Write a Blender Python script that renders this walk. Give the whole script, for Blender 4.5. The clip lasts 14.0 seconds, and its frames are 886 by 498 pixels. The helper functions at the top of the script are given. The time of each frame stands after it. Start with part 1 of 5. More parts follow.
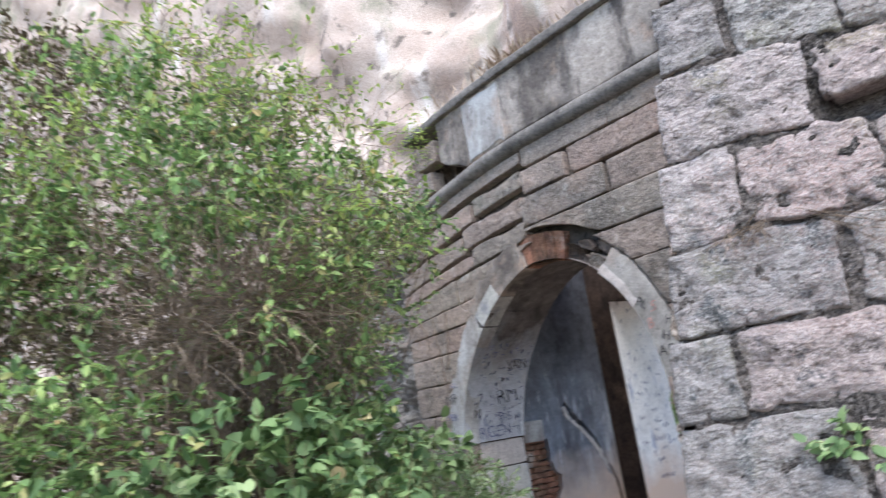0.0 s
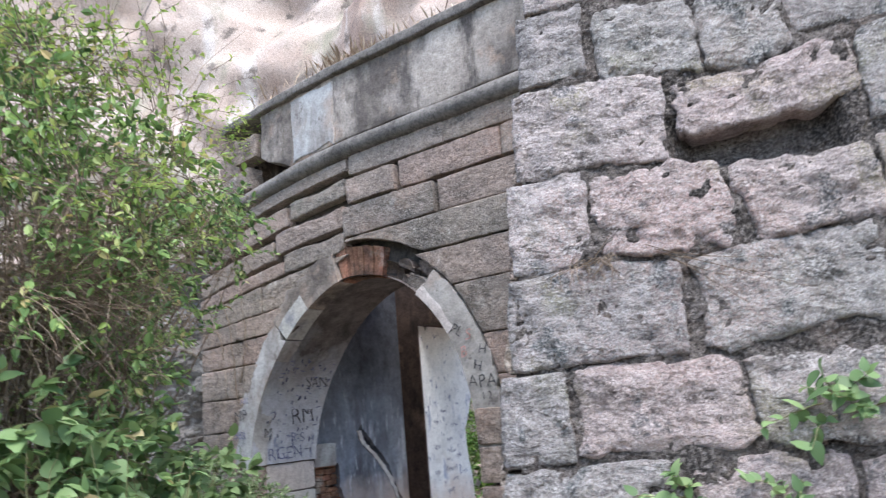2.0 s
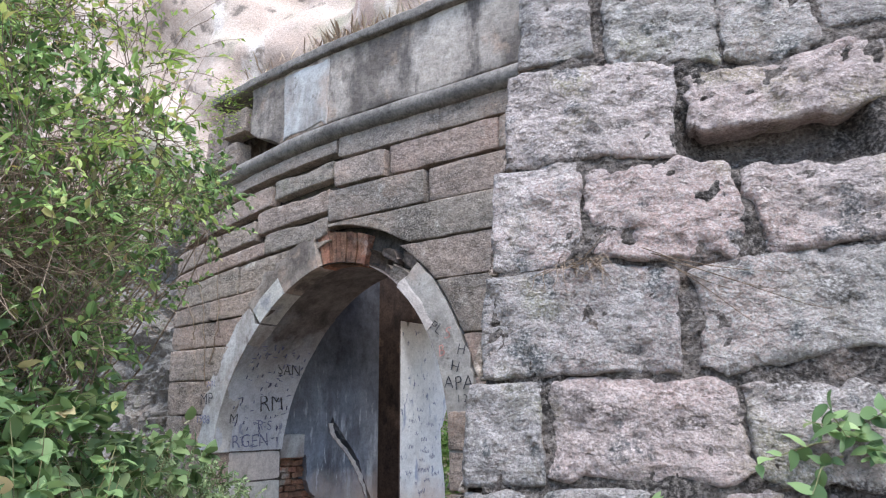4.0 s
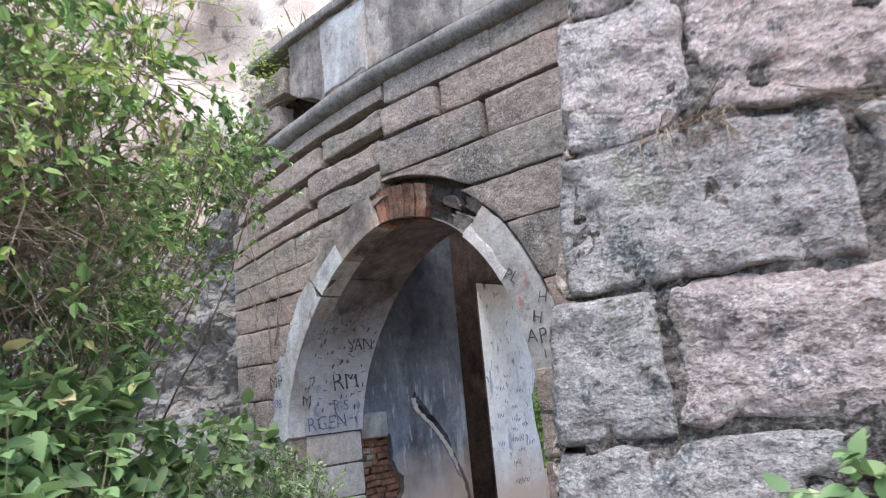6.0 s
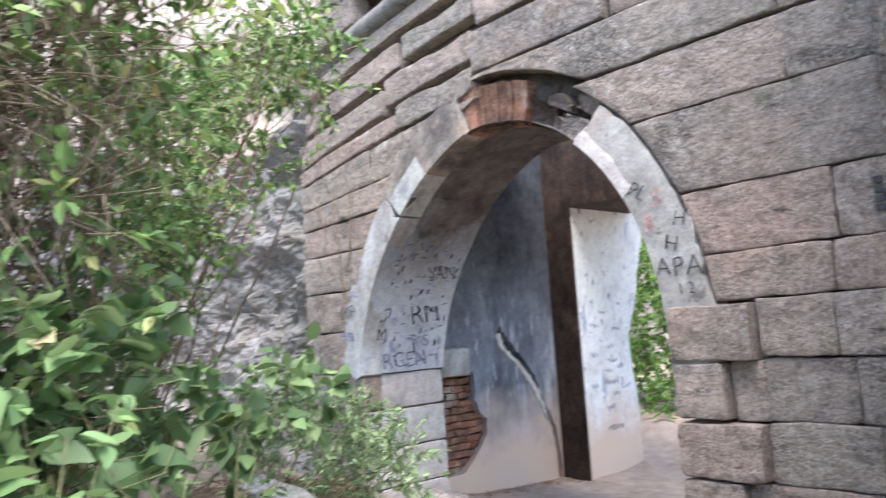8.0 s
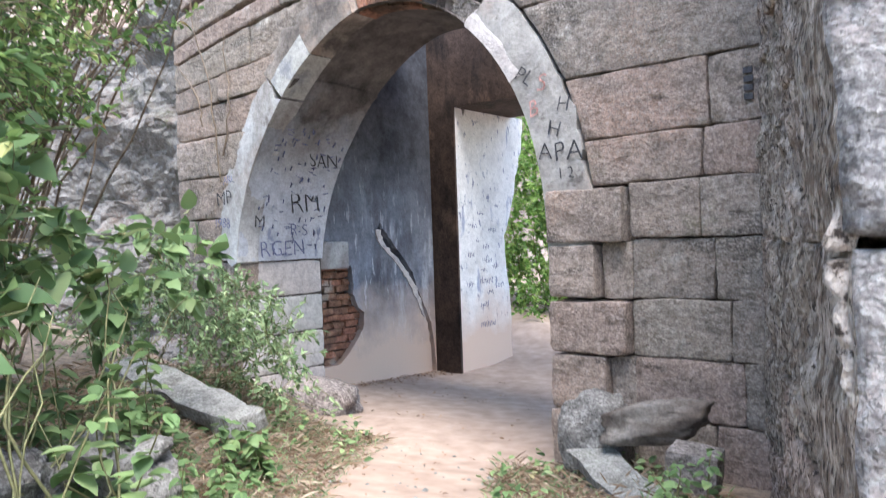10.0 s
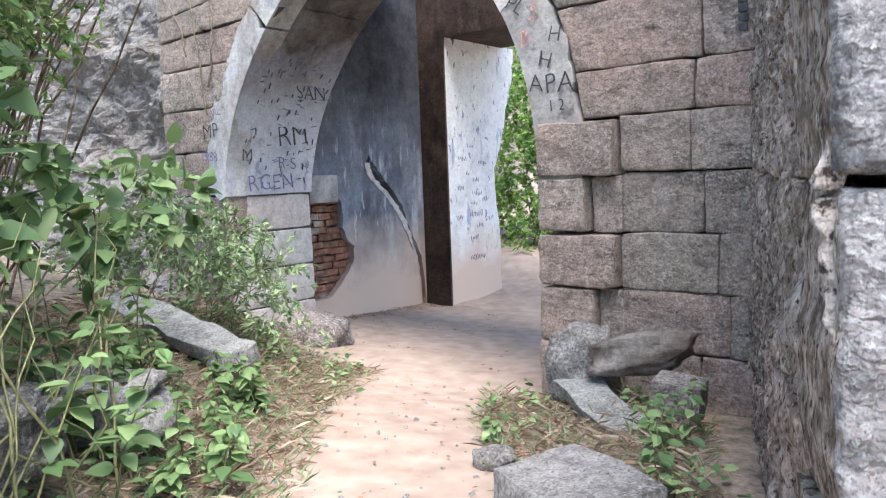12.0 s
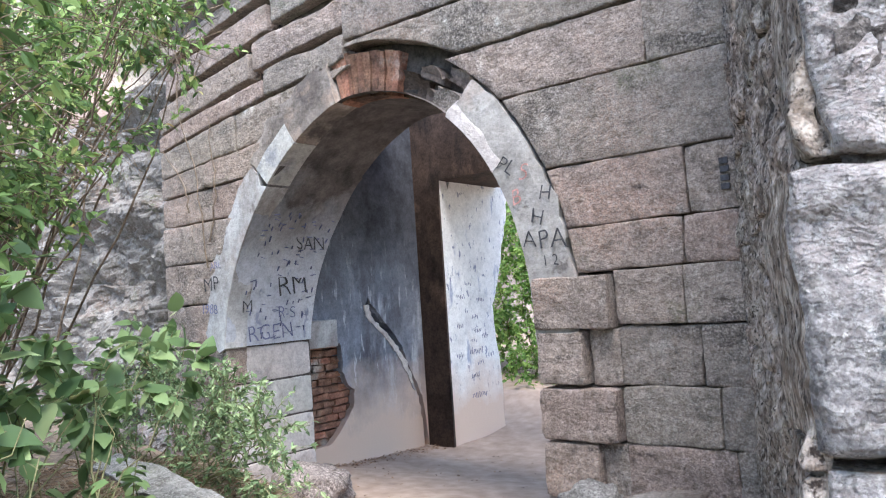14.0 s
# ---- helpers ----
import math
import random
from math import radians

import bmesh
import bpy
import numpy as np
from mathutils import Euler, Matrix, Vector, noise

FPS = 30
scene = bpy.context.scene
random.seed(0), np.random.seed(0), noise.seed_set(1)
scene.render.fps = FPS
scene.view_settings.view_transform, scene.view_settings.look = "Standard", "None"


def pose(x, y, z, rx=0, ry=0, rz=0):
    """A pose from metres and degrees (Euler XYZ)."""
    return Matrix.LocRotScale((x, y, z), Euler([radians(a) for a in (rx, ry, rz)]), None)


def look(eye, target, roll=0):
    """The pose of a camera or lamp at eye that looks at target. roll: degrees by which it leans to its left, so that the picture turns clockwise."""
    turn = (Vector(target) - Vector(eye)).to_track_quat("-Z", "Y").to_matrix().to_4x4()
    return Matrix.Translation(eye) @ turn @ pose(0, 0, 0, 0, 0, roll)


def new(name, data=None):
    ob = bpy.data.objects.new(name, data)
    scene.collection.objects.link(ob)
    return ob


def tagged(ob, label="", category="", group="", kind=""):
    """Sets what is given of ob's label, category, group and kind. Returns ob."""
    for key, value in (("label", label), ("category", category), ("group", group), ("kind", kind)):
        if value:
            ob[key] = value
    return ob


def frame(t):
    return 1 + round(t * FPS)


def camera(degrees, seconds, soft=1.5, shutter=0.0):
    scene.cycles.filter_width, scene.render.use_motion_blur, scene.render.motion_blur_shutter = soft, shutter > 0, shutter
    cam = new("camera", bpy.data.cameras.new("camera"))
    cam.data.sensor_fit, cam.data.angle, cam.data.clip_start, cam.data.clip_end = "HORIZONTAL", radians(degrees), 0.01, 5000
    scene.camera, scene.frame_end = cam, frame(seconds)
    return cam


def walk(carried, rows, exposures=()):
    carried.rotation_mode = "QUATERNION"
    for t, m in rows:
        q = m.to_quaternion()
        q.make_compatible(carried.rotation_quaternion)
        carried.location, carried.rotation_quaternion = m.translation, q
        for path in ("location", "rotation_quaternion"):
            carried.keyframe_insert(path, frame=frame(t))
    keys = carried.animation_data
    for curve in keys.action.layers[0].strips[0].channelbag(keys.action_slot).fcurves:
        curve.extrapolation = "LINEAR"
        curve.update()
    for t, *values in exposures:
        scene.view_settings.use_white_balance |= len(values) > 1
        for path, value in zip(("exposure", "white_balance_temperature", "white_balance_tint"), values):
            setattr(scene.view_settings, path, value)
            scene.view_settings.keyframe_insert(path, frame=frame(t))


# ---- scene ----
cam = camera(60.8, 14.0, 1.15, 0.5)
PATH = [
    (0, (0.417, 0.459, 1.744), (-1.106, 1.673, 2.199), -8.6),
    (0.5, (0.275, 0.591, 1.801), (-1.115, 1.963, 2.23), -6.7),
    (1, (0.105, 0.66, 1.82), (-1.196, 2.119, 2.242), -6.1),
    (1.5, (0.025, 0.681, 1.809), (-1.199, 2.207, 2.224), -6.2),
    (2, (0.024, 0.715, 1.8), (-1.138, 2.281, 2.244), -5.0),
    (2.2, (0.028, 0.715, 1.792), (-1.106, 2.302, 2.234), -3.6),
    (4.3, (-0.132, 1.096, 1.828), (-1.315, 2.648, 2.266), 0.7),
    (4.5, (-0.153, 1.14, 1.82), (-1.382, 2.656, 2.257), 0.5),
    (5, (-0.314, 1.314, 1.735), (-1.569, 2.808, 2.174), -1.7),
    (5.5, (-0.439, 1.471, 1.748), (-1.742, 2.936, 2.143), -5.1),
    (6, (-0.561, 1.698, 1.738), (-1.879, 3.152, 2.125), -5.4),
    (6.5, (-0.794, 1.891, 1.788), (-2.214, 3.267, 2.087), -4.6),
    (6.6, (-0.855, 1.907, 1.783), (-2.307, 3.252, 2.067), -5.3),
    (7, (-1.156, 2.049, 1.725), (-2.752, 3.236, 1.93), -2.2),
    (7.5, (-1.329, 2.138, 1.8), (-2.953, 3.291, 1.977), -2.1),
    (8, (-1.42, 2.302, 1.818), (-2.897, 3.632, 2.04), -3.6),
    (8.2, (-1.431, 2.317, 1.807), (-2.861, 3.697, 2.03), -3.7),
    (10.3, (-1.499, 2.297, 1.574), (-2.741, 3.862, 1.489), -2.0),
    (10.5, (-1.51, 2.303, 1.56), (-2.748, 3.867, 1.421), -1.9),
    (11, (-1.509, 2.295, 1.553), (-2.747, 3.856, 1.376), -1.8),
    (11.5, (-1.49, 2.289, 1.574), (-2.729, 3.847, 1.381), -1.9),
    (12, (-1.479, 2.302, 1.611), (-2.718, 3.859, 1.417), -2.1),
    (12.5, (-1.48, 2.299, 1.669), (-2.716, 3.861, 1.497), -2.8),
    (13, (-1.462, 2.305, 1.736), (-2.701, 3.874, 1.68), -3.3),
    (13.3, (-1.481, 2.267, 1.802), (-2.699, 3.853, 1.835), -3.7),
    (13.5, (-1.444, 2.29, 1.79), (-2.676, 3.862, 1.895), -3.8),
    (14, (-1.447, 2.287, 1.814), (-2.676, 3.86, 1.94), -3.8),
]
walk(cam, [(t, look(eye, target, roll)) for t, eye, target, roll in PATH], [(0.0, 1.57), (2.0, 1.57), (5.5, 1.64), (6.5, 1.84), (7.0, 2.04), (7.5, 2.3), (8.2, 2.3), (10.3, 2.28), (14.0, 2.22)])

# ---- light ----
from math import cos, pi, radians, sin
import random
import bmesh
from mathutils import noise

rng = random.Random(7)
nrng = np.random.default_rng(7)
world = bpy.data.worlds.new("sky")
scene.world = world
world.use_nodes = True
wn = world.node_tree.nodes
sky = wn.new("ShaderNodeTexSky")
sky.sky_type, sky.sun_disc = "NISHITA", False
SUN_UP, SUN_TURN = 65.0, 130.0
sky.sun_elevation, sky.sun_rotation = radians(SUN_UP), radians(SUN_TURN)
sky.air_density, sky.dust_density = 1.0, 0.8
wn["Background"].inputs["Strength"].default_value = 0.15
world.node_tree.links.new(sky.outputs[0], wn["Background"].inputs["Color"])
sun = new("sun", bpy.data.lights.new("sun", "SUN"))
sun.data.energy, sun.data.angle, sun.data.color = 2.15, radians(40), (1.0, 0.975, 0.957)
sun.matrix_world = look((0, 0, 0), (-sin(radians(SUN_TURN)) * cos(radians(SUN_UP)), -cos(radians(SUN_TURN)) * cos(radians(SUN_UP)), -sin(radians(SUN_UP))))


# ---- materials ----
def material(name, stops, scale=2.0, detail=8.0, rough=0.9, bump=0.4, bump_scale=40.0, fleck=None, stain=None, vary=0.0, coarse=0.0, stretch=(1, 1, 1), mott=0.3, splash=None, deep=0.016, crown=None, chisel=0.0):
    """A mineral surface: a base ramp over noise, fine flecks, stains with a shape of their own and relief at two scales."""
    m = bpy.data.materials.new(name)
    m.use_nodes = True
    nt = m.node_tree
    n, l = nt.nodes, nt.links
    bsdf = n["Principled BSDF"]
    bsdf.inputs["Roughness"].default_value = rough
    bsdf.inputs["Specular IOR Level"].default_value = 0.25
    co = n.new("ShaderNodeTexCoord")
    mp = n.new("ShaderNodeMapping")
    mp.inputs["Scale"].default_value = stretch
    l.new(co.outputs["Object"], mp.inputs["Vector"])

    def nz(sc, det=8.0, ro=0.6, vec=None):
        t = n.new("ShaderNodeTexNoise")
        t.inputs["Scale"].default_value, t.inputs["Detail"].default_value, t.inputs["Roughness"].default_value = sc, det, ro
        l.new(vec or co.outputs["Object"], t.inputs["Vector"])
        return t

    def ramp(src, st):
        r = n.new("ShaderNodeValToRGB")
        while len(r.color_ramp.elements) < len(st):
            r.color_ramp.elements.new(0.5)
        for e, (p, c) in zip(r.color_ramp.elements, st):
            e.position, e.color = p, (*c, 1)
        l.new(src, r.inputs["Fac"])
        return r

    def mix(fac, a, b, kind="MIX"):
        x = n.new("ShaderNodeMix")
        x.data_type, x.blend_type = "RGBA", kind
        if isinstance(fac, float):
            x.inputs["Factor"].default_value = fac
        else:
            l.new(fac, x.inputs["Factor"])
        l.new(a, x.inputs[6])
        if isinstance(b, tuple):
            x.inputs[7].default_value = (*b, 1)
        else:
            l.new(b, x.inputs[7])
        return x.outputs[2]

    col = ramp(nz(scale, detail, 0.65, mp.outputs["Vector"]).outputs["Fac"], stops).outputs["Color"]
    if stain:
        for sc, lo, hi, tint, st in stain:
            ms = n.new("ShaderNodeMapping")
            ms.inputs["Scale"].default_value = st
            l.new(co.outputs["Object"], ms.inputs["Vector"])
            sr = ramp(nz(sc, 6.0, 0.6, ms.outputs["Vector"]).outputs["Fac"], [(lo, (0, 0, 0)), (hi, (1, 1, 1))])
            col = mix(sr.outputs["Color"], col, tint)
    # crown: blends to a darker tint with height; paints shade on the chamber plaster
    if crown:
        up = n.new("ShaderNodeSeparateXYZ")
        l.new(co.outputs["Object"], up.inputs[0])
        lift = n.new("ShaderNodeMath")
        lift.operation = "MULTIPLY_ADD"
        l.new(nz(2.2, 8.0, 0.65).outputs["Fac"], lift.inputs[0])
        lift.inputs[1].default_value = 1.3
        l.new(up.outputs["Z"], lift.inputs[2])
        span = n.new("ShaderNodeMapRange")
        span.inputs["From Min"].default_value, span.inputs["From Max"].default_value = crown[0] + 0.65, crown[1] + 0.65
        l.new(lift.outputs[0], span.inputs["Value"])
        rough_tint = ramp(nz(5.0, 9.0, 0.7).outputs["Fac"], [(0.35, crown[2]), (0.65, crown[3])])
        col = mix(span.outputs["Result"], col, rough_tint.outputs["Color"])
    if fleck:
        fr = ramp(nz(fleck[0], 3.0, 0.7).outputs["Fac"], [(0.44, (0, 0, 0)), (0.62, (1, 1, 1))])
        col = mix(fr.outputs["Color"], col, fleck[1])
        fd = ramp(nz(fleck[0] * 1.7, 3.0, 0.7).outputs["Fac"], [(0.36, (1, 1, 1)), (0.46, (0, 0, 0))])
        col = mix(fd.outputs["Color"], col, fleck[2])
    if mott:
        for sc in (13.0, 47.0):
            mr = ramp(nz(sc, 8.0, 0.7).outputs["Fac"], [(0.32, (1 - mott * 1.5,) * 3), (0.5, (1, 1, 1)), (0.68, (1 + mott,) * 3)])
            col = mix(1.0, col, mr.outputs["Color"], "MULTIPLY")
    if splash:
        sx = n.new("ShaderNodeSeparateXYZ")
        l.new(co.outputs["Object"], sx.inputs[0])
        ad = n.new("ShaderNodeMath")
        ad.operation = "MULTIPLY_ADD"
        l.new(nz(3.0, 8.0, 0.65).outputs["Fac"], ad.inputs[0])
        ad.inputs[1].default_value = -0.9
        l.new(sx.outputs["Z"], ad.inputs[2])
        sr = ramp(ad.outputs[0], [(splash[0], (1, 1, 1)), (splash[1], (0, 0, 0))])
        col = mix(sr.outputs["Color"], col, splash[2])
    if vary:
        oi = n.new("ShaderNodeObjectInfo")
        vr = ramp(oi.outputs["Random"], [(0, (1 - vary, 1 - vary, 1 - vary)), (0.4, (1 - vary * 0.45, 1 - vary * 0.38, 1 - vary * 0.5)), (0.7, (1.06, 1 - vary * 0.3, 1 - vary * 0.42)), (1, (1 + vary * 0.5, 1 + vary * 0.4, 1 + vary * 0.36))])
        col = mix(1.0, col, vr.outputs["Color"], "MULTIPLY")
    l.new(col, bsdf.inputs["Base Color"])
    b1 = n.new("ShaderNodeBump")
    b1.inputs["Strength"].default_value, b1.inputs["Distance"].default_value = bump, deep
    l.new(nz(bump_scale, 8.0, 0.75, mp.outputs["Vector"]).outputs["Fac"], b1.inputs["Height"])
    last = b1
    if coarse:
        b2 = n.new("ShaderNodeBump")
        b2.inputs["Strength"].default_value, b2.inputs["Distance"].default_value = coarse, 0.05
        l.new(nz(bump_scale * 0.22, 10.0, 0.7, mp.outputs["Vector"]).outputs["Fac"], b2.inputs["Height"])
        l.new(b1.outputs["Normal"], b2.inputs["Normal"])
        last = b2
    if chisel:
        vo = n.new("ShaderNodeTexVoronoi")
        vo.inputs["Scale"].default_value, vo.inputs["Detail"].default_value, vo.inputs["Roughness"].default_value = 17.0, 3.0, 0.6
        mc = n.new("ShaderNodeMapping")
        mc.inputs["Scale"].default_value = (0.75, 0.75, 1.35)
        wob = n.new("ShaderNodeMix")
        wob.data_type, wob.blend_type = "RGBA", "LINEAR_LIGHT"
        wob.inputs["Factor"].default_value = 0.035
        l.new(co.outputs["Object"], wob.inputs[6])
        l.new(nz(9.0, 5.0, 0.6).outputs["Color"], wob.inputs[7])
        l.new(wob.outputs[2], mc.inputs["Vector"])
        l.new(mc.outputs["Vector"], vo.inputs["Vector"])
        b3 = n.new("ShaderNodeBump")
        b3.inputs["Strength"].default_value, b3.inputs["Distance"].default_value = chisel, 0.04
        l.new(vo.outputs["Distance"], b3.inputs["Height"])
        l.new(last.outputs["Normal"], b3.inputs["Normal"])
        last = b3
    l.new(last.outputs["Normal"], bsdf.inputs["Normal"])
    return m


def leafy(name, stops, through_light=0.35, rough=0.5):
    m = bpy.data.materials.new(name)
    m.use_nodes = True
    n, l = m.node_tree.nodes, m.node_tree.links
    bsdf = n["Principled BSDF"]
    bsdf.inputs["Roughness"].default_value = rough
    bsdf.inputs["Specular IOR Level"].default_value = 0.35
    geo = n.new("ShaderNodeNewGeometry")
    r = n.new("ShaderNodeValToRGB")
    while len(r.color_ramp.elements) < len(stops):
        r.color_ramp.elements.new(0.5)
    for e, (p, c) in zip(r.color_ramp.elements, stops):
        e.position, e.color = p, (*c, 1)
    l.new(geo.outputs["Random Per Island"], r.inputs["Fac"])
    l.new(r.outputs["Color"], bsdf.inputs["Base Color"])
    tr = n.new("ShaderNodeBsdfTranslucent")
    l.new(r.outputs["Color"], tr.inputs["Color"])
    mx = n.new("ShaderNodeMixShader")
    mx.inputs["Fac"].default_value = through_light
    l.new(bsdf.outputs[0], mx.inputs[1])
    l.new(tr.outputs[0], mx.inputs[2])
    l.new(mx.outputs[0], n["Material Output"].inputs["Surface"])
    return m


GRANITE = material("granite", [(0.3, (0.24, 0.219, 0.213)), (0.45, (0.341, 0.307, 0.3)), (0.58, (0.403, 0.348, 0.336)), (0.75, (0.499, 0.48, 0.47))], 3.2, 10, 0.88, 0.9, 30, ((85, (0.48, 0.456, 0.446), (0.206, 0.189, 0.185))), [(1.3, 0.54, 0.66, (0.163, 0.161, 0.171), (1, 1, 1)), (2.3, 0.56, 0.66, (0.278, 0.264, 0.197), (1, 1, 1)), (0.9, 0.52, 0.62, (0.384, 0.298, 0.28), (1, 1, 1)), (3.0, 0.65, 0.72, (0.595, 0.586, 0.586), (1, 1, 0.2)), (4.5, 0.58, 0.63, (0.115, 0.123, 0.13), (1, 1, 1)), (5.0, 0.59, 0.65, (0.106, 0.0941, 0.0883), (0.5, 0.5, 1.8))], 0.2, 0.9, mott=0.22, deep=0.03, chisel=0.55)
GRANITE_RAW = material("weathered_granite", [(0.3, (0.136, 0.102, 0.08)), (0.5, (0.264, 0.208, 0.168)), (0.8, (0.419, 0.346, 0.291))], 6.0, 11, 0.95, 0.9, 9, ((30, (0.546, 0.473, 0.414), (0.0546, 0.0409, 0.0337))), [(1.2, 0.50, 0.64, (0.182, 0.132, 0.1), (1, 1, 0.4)), (2.2, 0.58, 0.66, (0.0729, 0.0583, 0.0502), (2, 2, 0.3)), (7.0, 0.57, 0.62, (0.473, 0.409, 0.364), (1, 1, 0.6))], 0.12, 1.0, (1.2, 1.2, 0.75), mott=0.3, deep=0.06, chisel=0.5)
ASHLAR = material("ashlar_stone", [(0.3, (0.192, 0.16, 0.139)), (0.47, (0.283, 0.239, 0.207)), (0.6, (0.336, 0.272, 0.229)), (0.8, (0.405, 0.356, 0.314))], 1.5, 10, 0.92, 0.9, 26, ((75, (0.363, 0.317, 0.283), (0.176, 0.147, 0.127))), [(0.7, 0.50, 0.64, (0.176, 0.15, 0.132), (1, 1, 0.5)), (1.1, 0.52, 0.66, (0.384, 0.277, 0.222), (1, 1, 1)), (2.7, 0.58, 0.66, (0.112, 0.0979, 0.0882), (1, 1, 1)), (3.1, 0.62, 0.68, (0.491, 0.455, 0.41), (1, 1, 0.7)), (1.8, 0.60, 0.68, (0.192, 0.188, 0.133), (1, 1, 1)), (4.0, 0.59, 0.66, (0.117, 0.101, 0.0892), (0.5, 0.5, 1.3))], 0.14, 0.9, (0.8, 0.8, 1.0), mott=0.26, chisel=0.2)
MORTAR = material("dark_mortar", [(0.3, (0.05, 0.043, 0.04)), (0.7, (0.11, 0.095, 0.085))], 6, 6, 0.95, 0.6, 50)
RUBBLE_CORE = material("brown_rubble_core", [(0.3, (0.06, 0.045, 0.037)), (0.7, (0.15, 0.11, 0.088))], 8, 8, 0.95, 0.9, 30, None, [(5.0, 0.58, 0.66, (0.30, 0.24, 0.20), (1, 1, 1))], 0, 1.0)
JOINT = material("crumbled_joint", [(0.3, (0.05, 0.04, 0.036)), (0.5, (0.11, 0.092, 0.084)), (0.75, (0.21, 0.182, 0.168))], 7, 9, 0.95, 1.0, 34, ((60, (0.23, 0.205, 0.19), (0.04, 0.034, 0.03))), [(2.6, 0.46, 0.56, (0.035, 0.03, 0.028), (1, 1, 1)), (1.4, 0.58, 0.66, (0.19, 0.145, 0.125), (1, 1, 1))], 0, 1.0, deep=0.03, chisel=0.4)
PLASTER = material("white_plaster", [(0.3, (0.33, 0.32, 0.315)), (0.55, (0.46, 0.455, 0.455)), (0.8, (0.56, 0.56, 0.56))], 2.6, 9, 0.88, 0.5, 30, None, [(2.0, 0.50, 0.64, (0.25, 0.225, 0.21), (1, 1, 0.4)), (1.6, 0.55, 0.68, (0.36, 0.30, 0.265), (1, 1, 1)), (6.0, 0.62, 0.68, (0.20, 0.18, 0.17), (1, 1, 1))], mott=0.16)
BAND = material("tan_plaster", [(0.3, (0.243, 0.225, 0.209)), (0.55, (0.333, 0.313, 0.295)), (0.8, (0.414, 0.396, 0.378))], 2.6, 9, 0.88, 0.5, 30, None, [(2.0, 0.56, 0.68, (0.225, 0.194, 0.171), (1, 1, 0.4)), (1.6, 0.56, 0.68, (0.324, 0.261, 0.225), (1, 1, 1)), (6.0, 0.63, 0.69, (0.162, 0.144, 0.135), (1, 1, 1))], mott=0.16)
# real soot streaks, plus the chamber's upper shade painted in by crown
SOOT_AND_SHADE = material("sooty_shaded_plaster", [(0.25, (0.11, 0.117, 0.14)), (0.5, (0.19, 0.207, 0.25)), (0.8, (0.35, 0.37, 0.415))], 1.5, 9, 0.8, 0.25, 30, None, [(4.0, 0.56, 0.66, (0.38, 0.40, 0.45), (1, 1, 0.25)), (1.6, 0.56, 0.68, (0.08, 0.08, 0.095), (1, 1, 0.35)), (14.0, 0.60, 0.65, (0.42, 0.44, 0.48), (1, 1, 0.2))], mott=0.16, splash=(-0.1, 0.8, (0.58, 0.43, 0.34)), crown=(1.5, 2.7, (0.03, 0.031, 0.037), (0.075, 0.078, 0.09)))
PALEBLOCK = material("pale_limewashed_stone", [(0.3, (0.38, 0.365, 0.35)), (0.55, (0.50, 0.485, 0.47)), (0.8, (0.60, 0.585, 0.57))], 2.0, 9, 0.9, 0.6, 36, None, [(1.5, 0.55, 0.68, (0.30, 0.275, 0.26), (1, 1, 0.5)), (3.0, 0.60, 0.70, (0.27, 0.275, 0.30), (1, 1, 1))], 0.12, 0.3, mott=0.16)
WHITEWASH = material("white_painted_plaster", [(0.28, (0.53, 0.52, 0.515)), (0.5, (0.72, 0.705, 0.69)), (0.75, (0.82, 0.80, 0.78))], 2.4, 9, 0.8, 0.3, 30, None, [(5.0, 0.60, 0.68, (0.36, 0.385, 0.47), (1, 1, 0.35)), (1.1, 0.56, 0.66, (0.60, 0.54, 0.50), (1, 1, 0.6)), (16.0, 0.61, 0.66, (0.22, 0.235, 0.31), (1, 1, 0.5))], mott=0.1, splash=(-0.2, 0.6, (0.58, 0.43, 0.34)))
# streaky brown, darkened further to stand in for shade high in the chamber
BROWN_SHADED = material("brown_shaded_plaster", [(0.3, (0.0358, 0.0234, 0.0189)), (0.7, (0.0813, 0.054, 0.0429))], 2.0, 8, 0.85, 0.3, 30, None, [(3.0, 0.55, 0.67, (0.0163, 0.013, 0.0123), (1, 1, 0.3)), (2.0, 0.60, 0.70, (0.13, 0.0845, 0.065), (1, 1, 0.5))])
BARE = material("bare_brown_vault", [(0.3, (0.10, 0.077, 0.067)), (0.55, (0.195, 0.155, 0.135)), (0.8, (0.30, 0.25, 0.22))], 2.2, 9, 0.9, 0.8, 34, None, [(1.5, 0.50, 0.62, (0.06, 0.05, 0.047), (1, 1, 1)), (1.2, 0.58, 0.66, (0.40, 0.375, 0.365), (1, 1, 1))])
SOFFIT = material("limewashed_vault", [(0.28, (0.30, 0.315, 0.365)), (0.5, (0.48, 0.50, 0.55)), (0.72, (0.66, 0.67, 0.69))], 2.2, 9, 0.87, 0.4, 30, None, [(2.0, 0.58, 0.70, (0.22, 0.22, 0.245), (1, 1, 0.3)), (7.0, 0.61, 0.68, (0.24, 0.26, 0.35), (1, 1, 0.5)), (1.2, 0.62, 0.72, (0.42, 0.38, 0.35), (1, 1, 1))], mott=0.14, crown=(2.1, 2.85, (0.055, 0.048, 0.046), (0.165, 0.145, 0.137)))
